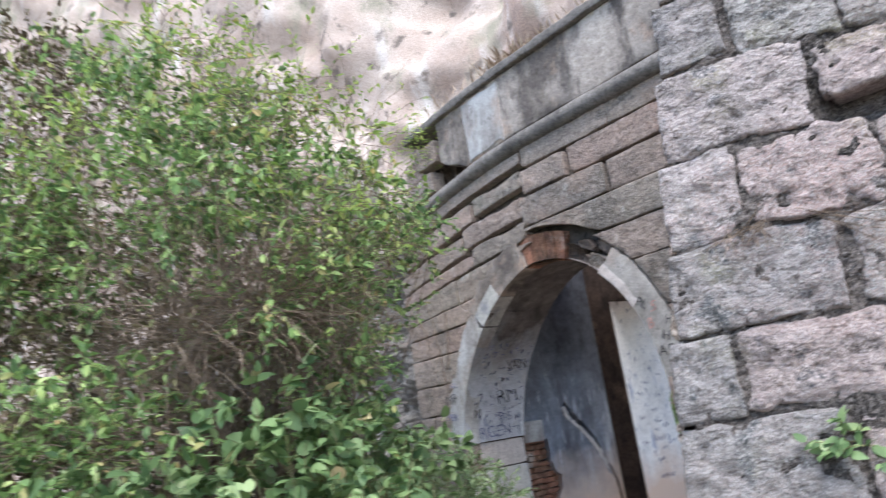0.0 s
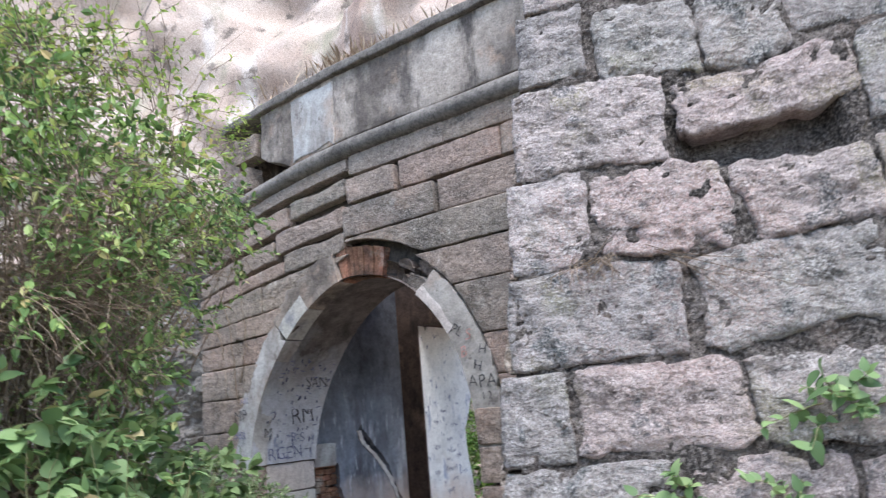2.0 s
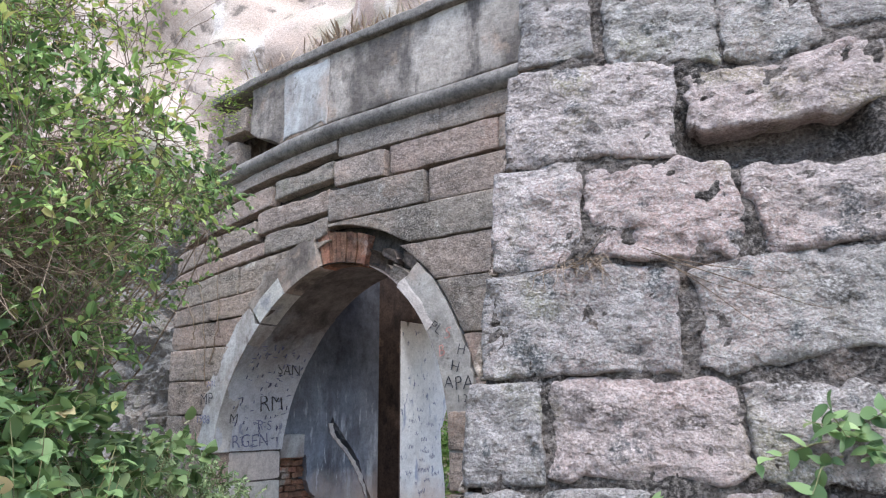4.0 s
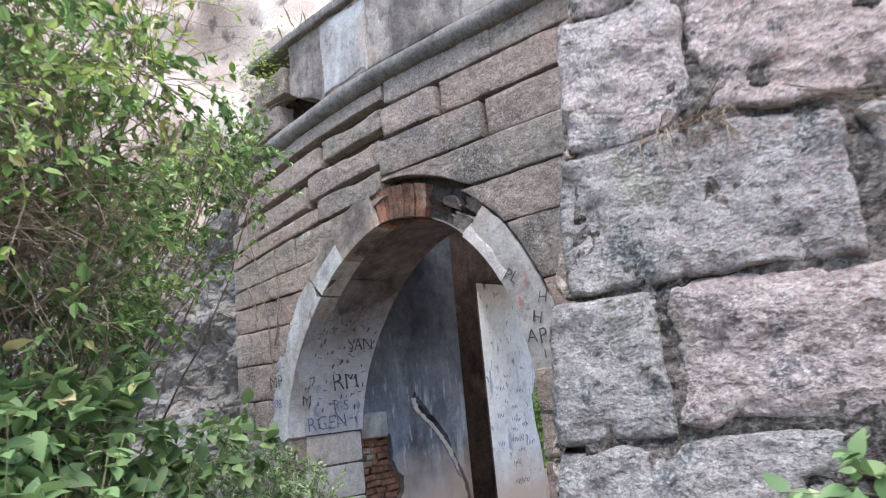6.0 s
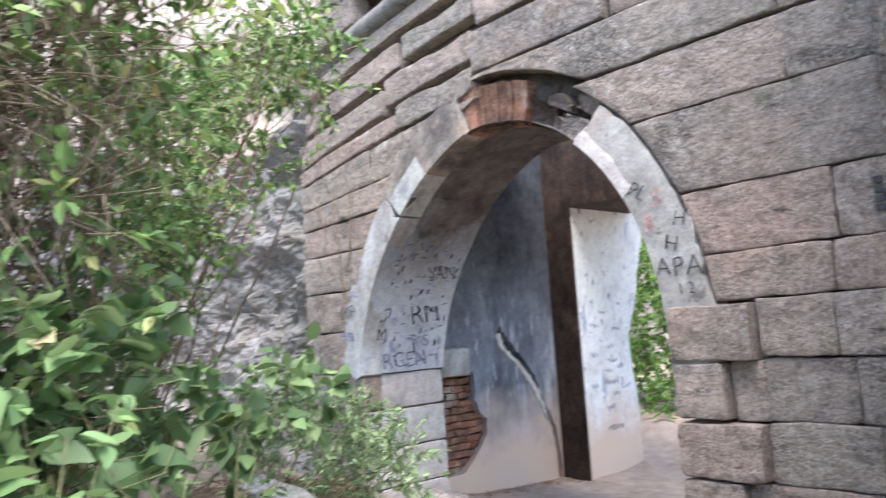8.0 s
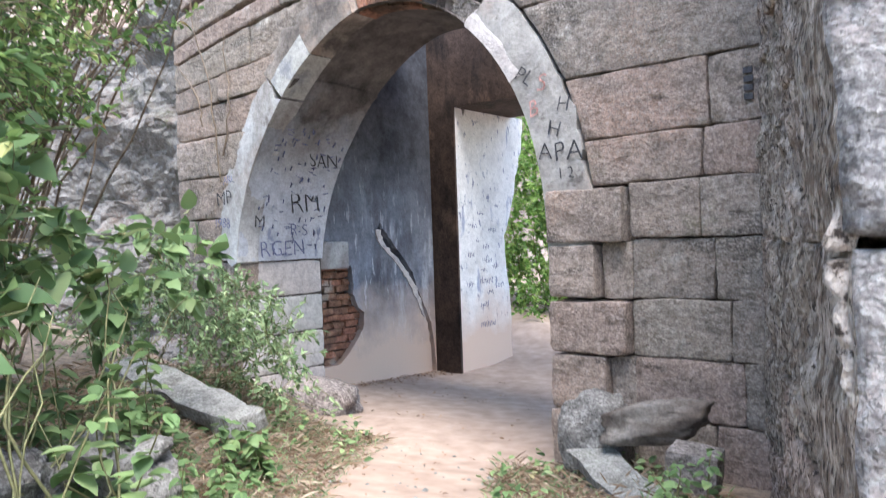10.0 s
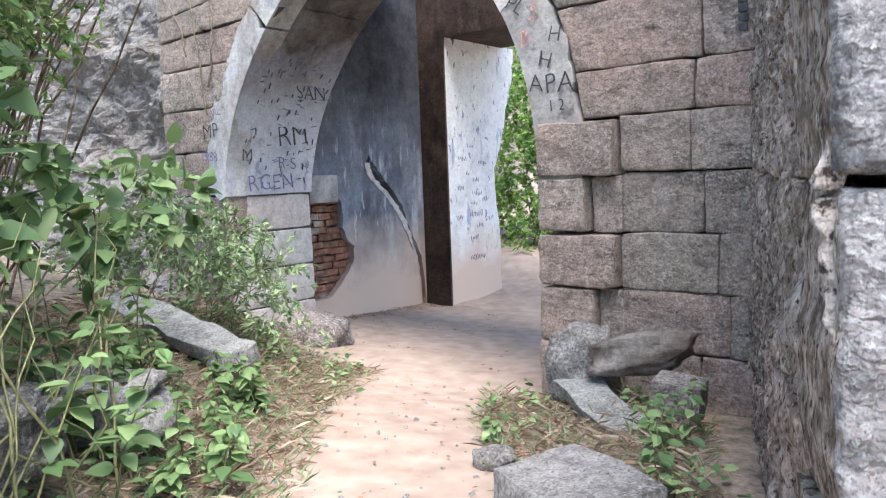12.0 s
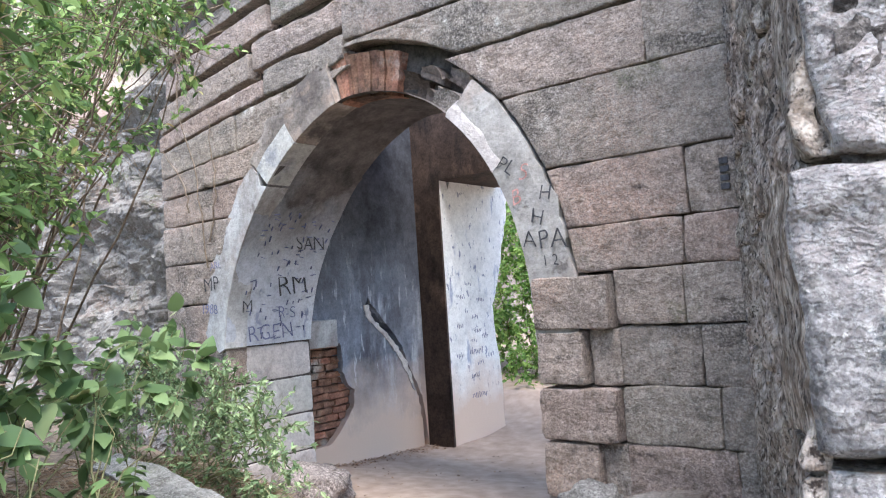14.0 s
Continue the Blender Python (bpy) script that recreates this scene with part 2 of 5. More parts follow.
CEMENT = material("stained_cement_render", [(0.3, (0.26, 0.222, 0.192)), (0.52, (0.38, 0.33, 0.292)), (0.8, (0.48, 0.435, 0.40))], 1.2, 10, 0.9, 0.6, 32, None, [(0.9, 0.47, 0.58, (0.125, 0.106, 0.095), (1, 1, 0.6)), (2.2, 0.55, 0.67, (0.36, 0.265, 0.21), (1, 1, 1)), (1.6, 0.55, 0.61, (0.10, 0.086, 0.08), (1, 1, 0.35))], 0, 0.4, mott=0.2)
MOULD = material("mouldy_cement", [(0.3, (0.10, 0.09, 0.085)), (0.7, (0.22, 0.20, 0.185))], 2.5, 8, 0.9, 0.4, 40)
BRICK = material("red_brick", [(0.3, (0.20, 0.10, 0.07)), (0.55, (0.33, 0.175, 0.12)), (0.8, (0.45, 0.29, 0.21))], 7, 8, 0.92, 0.7, 50, None, [(3.0, 0.52, 0.64, (0.12, 0.075, 0.06), (1, 1, 1)), (2.2, 0.58, 0.66, (0.40, 0.35, 0.31), (1, 1, 1))], 0.35)
CLIFF = material("cliff_rock", [(0.3, (0.27, 0.205, 0.17)), (0.5, (0.40, 0.33, 0.29)), (0.75, (0.49, 0.43, 0.39))], 0.3, 10, 0.9, 0.9, 5, None, [(0.13, 0.52, 0.66, (0.30, 0.21, 0.175), (1, 1, 0.45)), (0.5, 0.59, 0.70, (0.50, 0.47, 0.45), (1.3, 1.3, 0.1)), (0.35, 0.54, 0.66, (0.27, 0.255, 0.20), (1, 1, 0.6)), (1.0, 0.58, 0.66, (0.16, 0.135, 0.12), (1, 1, 0.8))], 0, 1.0, mott=0.25)
RUBBLE = material("rubble_rock", [(0.3, (0.141, 0.13, 0.12)), (0.5, (0.196, 0.184, 0.174)), (0.75, (0.252, 0.24, 0.229))], 3.4, 11, 0.94, 0.7, 20, ((38, (0.244, 0.233, 0.222), (0.133, 0.122, 0.112))), [(1.6, 0.52, 0.64, (0.133, 0.118, 0.107), (1, 1, 1.8)), (1.2, 0.54, 0.66, (0.215, 0.167, 0.144), (1, 1, 1.5)), (2.6, 0.60, 0.67, (0.303, 0.296, 0.289), (1, 1, 1)), (3.5, 0.58, 0.66, (0.111, 0.118, 0.0777), (1, 1, 1))], 0, 0.6, mott=0.16, deep=0.03)
ROCK = material("grey_rock", [(0.3, (0.16, 0.15, 0.145)), (0.55, (0.26, 0.245, 0.235)), (0.8, (0.38, 0.36, 0.345))], 1.8, 9, 0.9, 0.9, 26, ((50, (0.40, 0.385, 0.37), (0.11, 0.10, 0.10))), [(1.0, 0.54, 0.66, (0.11, 0.10, 0.09), (1, 1, 0.6)), (1.6, 0.6, 0.7, (0.44, 0.425, 0.40), (1, 1, 1)), (1.3, 0.62, 0.72, (0.32, 0.26, 0.22), (1, 1, 1))], 0.2, 1.0)
SLABSTONE = material("pale_slab_stone", [(0.3, (0.24, 0.236, 0.225)), (0.55, (0.345, 0.34, 0.325)), (0.8, (0.44, 0.435, 0.42))], 3.5, 10, 0.92, 1.0, 30, ((60, (0.40, 0.395, 0.38), (0.14, 0.135, 0.13))), [(1.8, 0.52, 0.64, (0.16, 0.155, 0.14), (1, 1, 1)), (2.4, 0.55, 0.67, (0.25, 0.265, 0.21), (1, 1, 1))], 0.1, 0.8, mott=0.26)
LOGSTONE = material("dull_brown_boulder", [(0.3, (0.10, 0.08, 0.068)), (0.7, (0.20, 0.165, 0.142))], 3, 9, 0.9, 0.8, 40, None, [(1.4, 0.54, 0.64, (0.29, 0.26, 0.235), (1, 1, 1))], 0, 0.6, (1, 3, 3), mott=0.25)
TWIG = material("dry_twig", [(0.3, (0.12, 0.085, 0.06)), (0.7, (0.26, 0.20, 0.15))], 10, 4, 0.9, 0.3, 80)
STEM = material("green_stem", [(0.3, (0.13, 0.13, 0.06)), (0.7, (0.24, 0.23, 0.12))], 10, 4, 0.8, 0.3, 80)
BLACKMARK = material("charcoal_mark", [(0.3, (0.035, 0.035, 0.04)), (0.7, (0.075, 0.075, 0.085))], 30, 4, 0.9, 0.1, 80)
BLUEMARK = material("blue_ink_mark", [(0.3, (0.10, 0.11, 0.20)), (0.7, (0.18, 0.19, 0.30))], 30, 4, 0.9, 0.1, 80)
REDMARK = material("red_chalk_mark", [(0.3, (0.42, 0.20, 0.18)), (0.7, (0.52, 0.28, 0.25))], 30, 4, 0.9, 0.1, 80)
LEAF_SMALL = leafy("small_leaf", [(0.0, (0.0601, 0.113, 0.0403)), (0.4, (0.153, 0.255, 0.0862)), (0.72, (0.284, 0.432, 0.149)), (0.93, (0.448, 0.58, 0.218)), (0.985, (0.503, 0.474, 0.207)), (1.0, (0.437, 0.308, 0.138))], 0.38)
LEAF_YELLOW = leafy("young_leaf", [(0.0, (0.152, 0.247, 0.055)), (0.5, (0.285, 0.391, 0.099)), (0.9, (0.418, 0.484, 0.154)), (1.0, (0.475, 0.371, 0.143))], 0.45)
# dry brown leaves, darkened to stand in for shade inside the bushes
LEAF_DRY_SHADED = leafy("dry_shaded_leaf", [(0.0, (0.07, 0.05, 0.035)), (0.5, (0.14, 0.11, 0.065)), (1.0, (0.16, 0.18, 0.07))], 0.12, 0.8)
LEAF_BROAD = leafy("broad_leaf", [(0.0, (0.066, 0.119, 0.0484)), (0.4, (0.136, 0.224, 0.088)), (0.8, (0.238, 0.343, 0.145)), (0.975, (0.352, 0.44, 0.22)), (0.99, (0.458, 0.396, 0.211)), (1.0, (0.493, 0.396, 0.238))], 0.3, 0.5)
LEAF_GREY = leafy("dusty_leaf", [(0.0, (0.103, 0.161, 0.0805)), (0.5, (0.218, 0.31, 0.155)), (1.0, (0.38, 0.483, 0.265))], 0.3, 0.6)
LEAF_FAR = leafy("far_leaf", [(0.0, (0.10, 0.20, 0.05)), (0.6, (0.19, 0.33, 0.08)), (1.0, (0.32, 0.44, 0.13))], 0.42)
STRAW = leafy("dry_grass", [(0.0, (0.20, 0.13, 0.085)), (0.5, (0.38, 0.28, 0.195)), (1.0, (0.58, 0.48, 0.37))], 0.2, 0.8)
LITTER = leafy("dead_leaf", [(0.0, (0.14, 0.09, 0.06)), (0.6, (0.30, 0.18, 0.11)), (1.0, (0.42, 0.28, 0.18))], 0.1, 0.8)


# ---- building helpers ----
def link(name, mesh, mat, parent=None, label="", kind="", smooth=False):
    ob = new(name, mesh)
    if mat:
        mesh.materials.append(mat)
    if smooth:
        mesh.shade_smooth()
    ob.parent = parent
    if label:
        tagged(ob, label)
    if kind:
        tagged(ob, kind=kind)
    return ob


def part(name, bm, mat, parent=None, label="", kind="", smooth=False):
    mesh = bpy.data.meshes.new(name)
    bm.normal_update()
    bm.to_mesh(mesh)
    bm.free()
    return link(name, mesh, mat, parent, label, kind, smooth)


def soup(name, verts, faces, mat, parent=None, label="", kind="", smooth=False):
    mesh = bpy.data.meshes.new(name)
    mesh.from_pydata([tuple(v) for v in verts], [], [tuple(f) for f in faces])
    mesh.update()
    return link(name, mesh, mat, parent, label, kind, smooth)


def holder(name, label, category, kind="", group="", at=(0, 0, 0)):
    ob = new(name)
    ob.empty_display_size = 0.1
    return tagged(ob, label, category, group, kind)


def stone(fn, a0, a1, b0, b1, na, nb, seed, bulge=0.03, rough=0.012, round_=0.02, jit=0.012, thick=0.2, power=3.0, lip=0.02, worn=0.0, chop=0.0):
    """One dressed or rough stone on the wall surface fn(a, b, d): a grid face with worn edges, irregular outline and skirts going in.
    a0 and a1 may be functions of b, b0 and b1 functions of a."""
    fa0 = a0 if callable(a0) else (lambda b: a0)
    fa1 = a1 if callable(a1) else (lambda b: a1)
    fb0 = b0 if callable(b0) else (lambda a: b0)
    fb1 = b1 if callable(b1) else (lambda a: b1)
    off = Vector((seed * 3.7 % 97, seed * 1.3 % 89, seed * 5.1 % 83))
    verts, faces = [], []
    mb = 0.5 * ((b0 if not callable(b0) else b0(a0)) + (b1 if not callable(b1) else b1(a1)))
    wide, tall = abs(fa1(mb) - fa0(mb)), abs((b1 if not callable(b1) else mb) - (b0 if not callable(b0) else mb - 0.15))
    eu, ev = min(0.3, lip / max(wide, 0.02)), min(0.3, lip / max(tall, 0.02))
    us = [0.0, eu * 0.35] + [eu + (1 - 2 * eu) * i / max(1, na - 4) for i in range(max(1, na - 4) + 1)] + [1 - eu * 0.35, 1.0]
    vs_ = [0.0, ev * 0.35] + [ev + (1 - 2 * ev) * j / max(1, nb - 4) for j in range(max(1, nb - 4) + 1)] + [1 - ev * 0.35, 1.0]
    na, nb = len(us) - 1, len(vs_) - 1
    for j, v in enumerate(vs_):
        for i, u in enumerate(us):
            if callable(b0) or callable(b1):
                a = a0 + (a1 - a0) * u
                b = fb0(a) + (fb1(a) - fb0(a)) * v
            else:
                b = b0 + (b1 - b0) * v
                a = fa0(b) + (fa1(b) - fa0(b)) * u
            rim_step = min(i, j, na - i, nb - j)
            e = max(abs(2 * u - 1), abs(2 * v - 1))
            q = Vector((a * 4, b * 4, 0)) + off
            nx = noise.noise(q) + 0.5 * noise.noise(q * 3.1)
            ny = noise.noise(q + Vector((31, 7, 3))) + 0.5 * noise.noise(q * 3.1 + Vector((31, 7, 3)))
            d = bulge * (1 - e ** power) - (round_ if rim_step == 0 else round_ * 0.3 if rim_step == 1 else 0)
            d += rough * (noise.noise(q * 1.7) + 0.6 * noise.noise(q * 4.3) + 0.4 * noise.noise(q * 9.1) + 0.3 * noise.noise(q * 19.0))
            if chop:
                cell = q * 2.6 + Vector((noise.noise(q * 2), noise.noise(q * 2 + Vector((4, 4, 4))), 0)) * 0.5
                near = noise.voronoi(cell)
                d += chop * (1.3 * noise.noise(near[1][0] * 7.7) + 2.0 * min(0.3, near[0][1] - near[0][0]) - 0.3)
            cn = max(0.0, abs(2 * u - 1) ** 1.5 + abs(2 * v - 1) ** 1.5 - 1.7) / 0.3
            d -= worn * 0.7 * cn
            a += worn * cn * (1 if u < 0.5 else -1) * (0.5 + noise.noise(q * 0.7))
            b += worn * cn * (1 if v < 0.5 else -1) * (0.5 + noise.noise(q * 0.7 + Vector((8, 8, 8))))
            if rim_step < 2:
                chip = max(0.0, noise.noise(q * 1.1 + Vector((6, 2, 1))))
                nx += (0.25 + chip) * noise.noise(q * 5.3)
                ny += (0.25 + chip) * noise.noise(q * 5.3 + Vector((5, 3, 8)))
                d -= round_ * 1.5 * chip * max(0.0, noise.noise(q * 3.1 + Vector((2, 9, 4))))
            verts.append(fn(a + jit * nx * (0.4 + e), b + jit * ny * (0.4 + e), d))
    W = na + 1
    for j in range(nb):
        for i in range(na):
            k = j * W + i
            faces.append((k, k + 1, k + W + 1, k + W))
    rim = [i for i in range(W)] + [j * W + na for j in range(1, nb + 1)] + [nb * W + i for i in range(na - 1, -1, -1)] + [j * W for j in range(nb - 1, 0, -1)]
    base = len(verts)
    cen = fn(0, 0, 0)
    back = Vector(fn(0, 0, -thick)) - Vector(cen)
    for k in rim:
        verts.append(tuple(Vector(verts[k]) + back))
    for i in range(len(rim)):
        j = (i + 1) % len(rim)
        faces.append((rim[j], rim[i], base + i, base + j))
    return verts, faces


def boulder(name, at, size, seed, mat, label, category="rock", turn=0.0, amount=0.22, flat=1.0, subdiv=4, tilt=0.0, lean=0.0):
    bm = bmesh.new()
    bmesh.ops.create_icosphere(bm, subdivisions=subdiv, radius=0.5)
    off = Vector((seed * 2.3, seed * 7.1, seed))
    for v in bm.verts:
        p = v.co.normalized()
        c = Vector([abs(t) ** flat * (1 if t > 0 else -1) for t in p]) if flat != 1 else p
        f = 0.5 * (1 + amount * noise.noise(p * 1.6 + off) + amount * 0.5 * noise.noise(p * 4 + off) + amount * 0.12 * noise.noise(p * 9 + off))
        v.co = c * f
    bmesh.ops.transform(bm, matrix=pose(*at, tilt, lean, turn) @ Matrix.Diagonal((*size, 1)), verts=bm.verts)
    return tagged(part(name, bm, mat, smooth=True), label, category)


def slab(name, at, size, turn, tilt, seed, mat, label, category="stone slab"):
    """A broken flat stone with chipped edges."""
    bm = bmesh.new()
    bmesh.ops.create_cube(bm, size=1.0)
    bmesh.ops.subdivide_edges(bm, edges=bm.edges[:], cuts=11, use_grid_fill=True)
    off = Vector((seed * 3.1, seed, seed * 5.7))
    for v in bm.verts:
        p = Vector((v.co.x * size[0], v.co.y * size[1], v.co.z * size[2]))
        k = p * 3 + off
        e = sum(1 for t in v.co if abs(t) > 0.49)
        p += Vector((noise.noise(k), noise.noise(k + Vector((9, 0, 0))), 0.5 * noise.noise(k + Vector((0, 9, 0))))) * 0.085 * min(1, size[0])
        p += Vector((noise.noise(k * 5), noise.noise(k * 5 + Vector((3, 0, 0))), noise.noise(k * 5 + Vector((0, 3, 0))))) * 0.006
        p *= 1 - 0.012 * max(0, e - 1)
        v.co = p
    bmesh.ops.transform(bm, matrix=pose(*at, tilt[0], tilt[1], turn), verts=bm.verts)
    return tagged(part(name, bm, mat), label, category)


def step(a, b, t):
    t = min(1.0, max(0.0, (t - a) / (b - a)))
    return t * t * (3 - 2 * t)


# ---- ground ----
LINE = [(9.0, -14.0), (4.0, -4.5), (0.9, -0.3), (0.3, 0.4), (-0.4, 1.2), (-1.5, 2.3), (-2.6, 3.4), (-3.4, 4.4), (-3.95, 5.0), (-4.6, 6.0), (-5.2, 7.0), (-5.3, 9.0), (-5.3, 14.0)]


def off_path(x, y):
    best = 99.0
    for (x0, y0), (x1, y1) in zip(LINE, LINE[1:]):
        dx, dy = x1 - x0, y1 - y0
        t = min(1.0, max(0.0, ((x - x0) * dx + (y - y0) * dy) / (dx * dx + dy * dy)))
        ex, ey = x - x0 - t * dx, y - y0 - t * dy
        d = (ex * ex + ey * ey) ** 0.5
        if d < abs(best):
            best = d if dx * ey - dy * ex < 0 else -d
    return best


def ground_height(x, y):
    base = 0.58 - 0.08 * step(1.5, -0.5, y) - 0.13 * step(2.6, 4.6, y) - 0.22 * step(4.4, 6.4, y) - 0.2 * step(6.3, 9.0, y) + 0.1 * step(9.5, 11, y)
    d = off_path(x, y)
    bank = 0.34 * step(0.55, 2.2, -d) + 0.5 * step(2.0, 6.0, -d) if d < 0 else 0.12 * step(0.5, 1.2, d)
    bank *= 1 - 0.85 * step(5.9, 6.7, y) * (1 - step(10.6, 11.5, y))
    p = Vector((x, y, 0))
    bumps = 0.03 * noise.noise(p * 1.7) + 0.012 * noise.noise(p * 6) * step(0.2, 0.7, abs(d)) * (1 - 0.8 * step(6.4, 7.2, y))
    return base + bank + bumps


def ground_axis(lo, hi, far):
    fine = list(np.arange(lo, hi + 0.01, 0.11))
    return [lo - far * (k / 7) ** 2.2 for k in range(7, 0, -1)] + fine + [hi + far * (k / 7) ** 2.2 for k in range(1, 8)]


def build_ground():
    xs, ys = ground_axis(-9.0, 2.5, 400.0), ground_axis(-1.5, 12.5, 400.0)
    verts = [(x, y, ground_height(min(6, max(-12, x)), min(15, max(-5, y)))) for y in ys for x in xs]
    W = len(xs)
    faces = [(j * W + i, j * W + i + 1, (j + 1) * W + i + 1, (j + 1) * W + i) for j in range(len(ys) - 1) for i in range(W - 1)]
    ob = soup("ground", verts, faces, None, smooth=True)
    tread = ob.data.attributes.new("tread", "FLOAT", "POINT")
    for k, (x, y, z) in enumerate(verts):
        w = 0.62 + 0.7 * step(5.5, 7.0, y) + 2.6 * step(6.8, 7.6, y)
        tread.data[k].value = 1 - step(w * 0.55, w * 1.15, abs(off_path(x, y)) + 0.16 * noise.noise(Vector((x, y, 0)) * 3))
    m = material("earth", [(0.3, (0.15, 0.115, 0.09)), (0.55, (0.25, 0.195, 0.15)), (0.8, (0.36, 0.29, 0.225))], 5, 9, 0.95, 0.35, 40, None, [(3.0, 0.56, 0.68, (0.10, 0.085, 0.055), (1, 1, 1))], 0, 0.1)
    n, l = m.node_tree.nodes, m.node_tree.links
    bsdf = n["Principled BSDF"]
    soil = bsdf.inputs["Base Color"].links[0].from_socket
    at = n.new("ShaderNodeAttribute")
    at.attribute_name = "tread"
    tn = n.new("ShaderNodeTexNoise")
    tn.inputs["Scale"].default_value, tn.inputs["Detail"].default_value = 7.0, 10.0
    l.new([x for x in n if x.type == "TEX_COORD"][0].outputs["Object"], tn.inputs["Vector"])
    tr = n.new("ShaderNodeValToRGB")
    tr.color_ramp.elements[0].position, tr.color_ramp.elements[0].color = 0.3, (0.29, 0.213, 0.172, 1)
    tr.color_ramp.elements[1].position, tr.color_ramp.elements[1].color = 0.7, (0.43, 0.33, 0.27, 1)
    l.new(tn.outputs["Fac"], tr.inputs["Fac"])
    mx = n.new("ShaderNodeMix")
    mx.data_type = "RGBA"
    l.new(at.outputs["Fac"], mx.inputs["Factor"])
    l.new(soil, mx.inputs[6])
    l.new(tr.outputs["Color"], mx.inputs[7])
    l.new(mx.outputs[2], bsdf.inputs["Base Color"])
    ob.data.materials.append(m)
    return tagged(ob, "sandy trodden footpath between banks of dry earth", "ground", kind="structure")


build_ground()

# ---- gate facade ----
FY = 6.16            # front face of the facade
SPRING, CROWN = 1.5, 3.30
MID = -5.22


def arch_left(z, grow=0.0):
    u = min(1.0, max(0.0, (z - SPRING) / (CROWN - SPRING + grow)))
    return MID - (1.62 + grow) * (1 - u ** 1.7) ** 0.62


def arch_right(z, grow=0.0):
    u = min(1.0, max(0.0, (z - SPRING) / (CROWN - SPRING + grow)))
    return MID + (1.42 + grow) * (1 - u ** 2.3) ** 0.5


def arch_profile(grow=0.0, n=24, foot=-0.1):
    """Points round the opening from the foot of one jamb over the crown to the other."""
    top = CROWN + grow
    hs = [SPRING + (top - SPRING) * sin(pi / 2 * k / n) for k in range(n + 1)]
    left = [(arch_left(z, grow), z) for z in hs]
    right = [(arch_right(z, grow), z) for z in reversed(hs[:-1])]
    return [(left[0][0], foot)] + left + right + [(right[-1][0], foot)]


def arch_top(x, grow):
    """Height of the grown arch over x."""
    lo, hi = SPRING, CROWN + grow
    for _ in range(30):
        mid = (lo + hi) / 2
        inside = arch_left(mid, grow) < x < arch_right(mid, grow)
        lo, hi = (mid, hi) if inside else (lo, mid)
    return lo


def opening_wall(name, profile, x0, x1, z1, y0, y1, mat, label, foot=-0.2):
    """A thick wall from x0 to x1 with an opening that goes through it."""
    bm = bmesh.new()
    inner = profile
    rows = []
    for y in (y0, y1):
        ins = [bm.verts.new((x, y, z)) for x, z in inner]
        outs = []
        for x, z in inner:
            if z <= foot + 0.001 or z <= inner[1][1]:
                outs.append((x0 if x < (x0 + x1) / 2 else x1, z))
            else:
                a = (x - inner[0][0]) / (inner[-1][0] - inner[0][0])
                outs.append((x0 + (x1 - x0) * a, z1))
        outs = [bm.verts.new((x, y, z)) for x, z in outs]
        rows.append((ins, outs))
    (fi, fo), (bi, bo) = rows
    corner = [[bm.verts.new((x, y, z1)) for x in (x0, x1)] for y in (y0, y1)]
    n = len(inner)
    for i in range(n - 1):
        bm.faces.new((fi[i], fi[i + 1], fo[i + 1], fo[i]))
        bm.faces.new((bi[i + 1], bi[i], bo[i], bo[i + 1]))
        bm.faces.new((fi[i + 1], fi[i], bi[i], bi[i + 1]))
    # outer faces
    pts = [(x0, foot), (x0, z1), (x1, z1), (x1, foot)]
    for (xa, za), (xb, zb) in zip(pts, pts[1:]):
        q = [bm.verts.new(c) for c in ((xa, y0, za), (xb, y0, zb), (xb, y1, zb), (xa, y1, za))]
        bm.faces.new(q)
    bmesh.ops.recalc_face_normals(bm, faces=bm.faces)
    ob = part(name, bm, mat)
    return tagged(ob, label, "wall", kind="structure")


def settled(a, b):
    """Height after the far end of the wall has sunk."""
    drop = 0.24 * min(1.4, max(0.0, (-5.1 - a) / 2.0)) ** 1.6
    return b - drop * step(2.5, 4.1, b) * (1 - 0.5 * step(4.75, 5.6, b))


def facade(a, b, d):
    return (a, FY - d, settled(a, b))


core = opening_wall("wall_gate", arch_profile(0.03, foot=-0.2), -7.72, -2.2, 4.6, FY + 0.13, 7.1, MORTAR, "thick ashlar gate wall with an arched opening")
RING = 0.3
count = [0]


def ashlar(a0, a1, b0, b1, proud=0.0, gap=0.002, parent=core, mat=ASHLAR, fn=facade, **kw):
    count[0] += 1
    s = count[0]
    r = random.Random(s)
    g = gap * r.uniform(0.6, 1.8)
    def inset(f, k):
        return (lambda b: f(b) + k) if callable(f) else f + k
    arg = dict(bulge=0.0, rough=0.010, round_=0.007, jit=0.006, thick=0.2, power=6.0, lip=0.009, worn=0.008)
    arg.update(kw)
    base = proud + r.uniform(-0.008, 0.010)
    v, f = stone(lambda a, b, d: fn(a, b, d + base), inset(a0, g), inset(a1, -g), inset(b0, g), inset(b1, -g), 26, 12, s, **arg)
    return soup("stone_block", v, f, mat, parent, smooth=True)


def lf(grow):
    return lambda z: arch_left(z, grow) - 0.004


def rf(grow):
    return lambda z: arch_right(z, grow) + 0.004


# right of the arch: quoins first, then courses towards the bastion
for z0, z1, split in ((0.1, 0.62, -3.42), (0.62, 0.94, -3.44), (0.94, 1.255, -3.3), (1.255, 1.575, -3.48), (1.575, 1.885, -3.31)):
    ashlar(-3.80, split, z0, z1, 0.045, 0.007)
    if split < -3.4:
        ashlar(split, -3.29, z0, z1, -0.02)
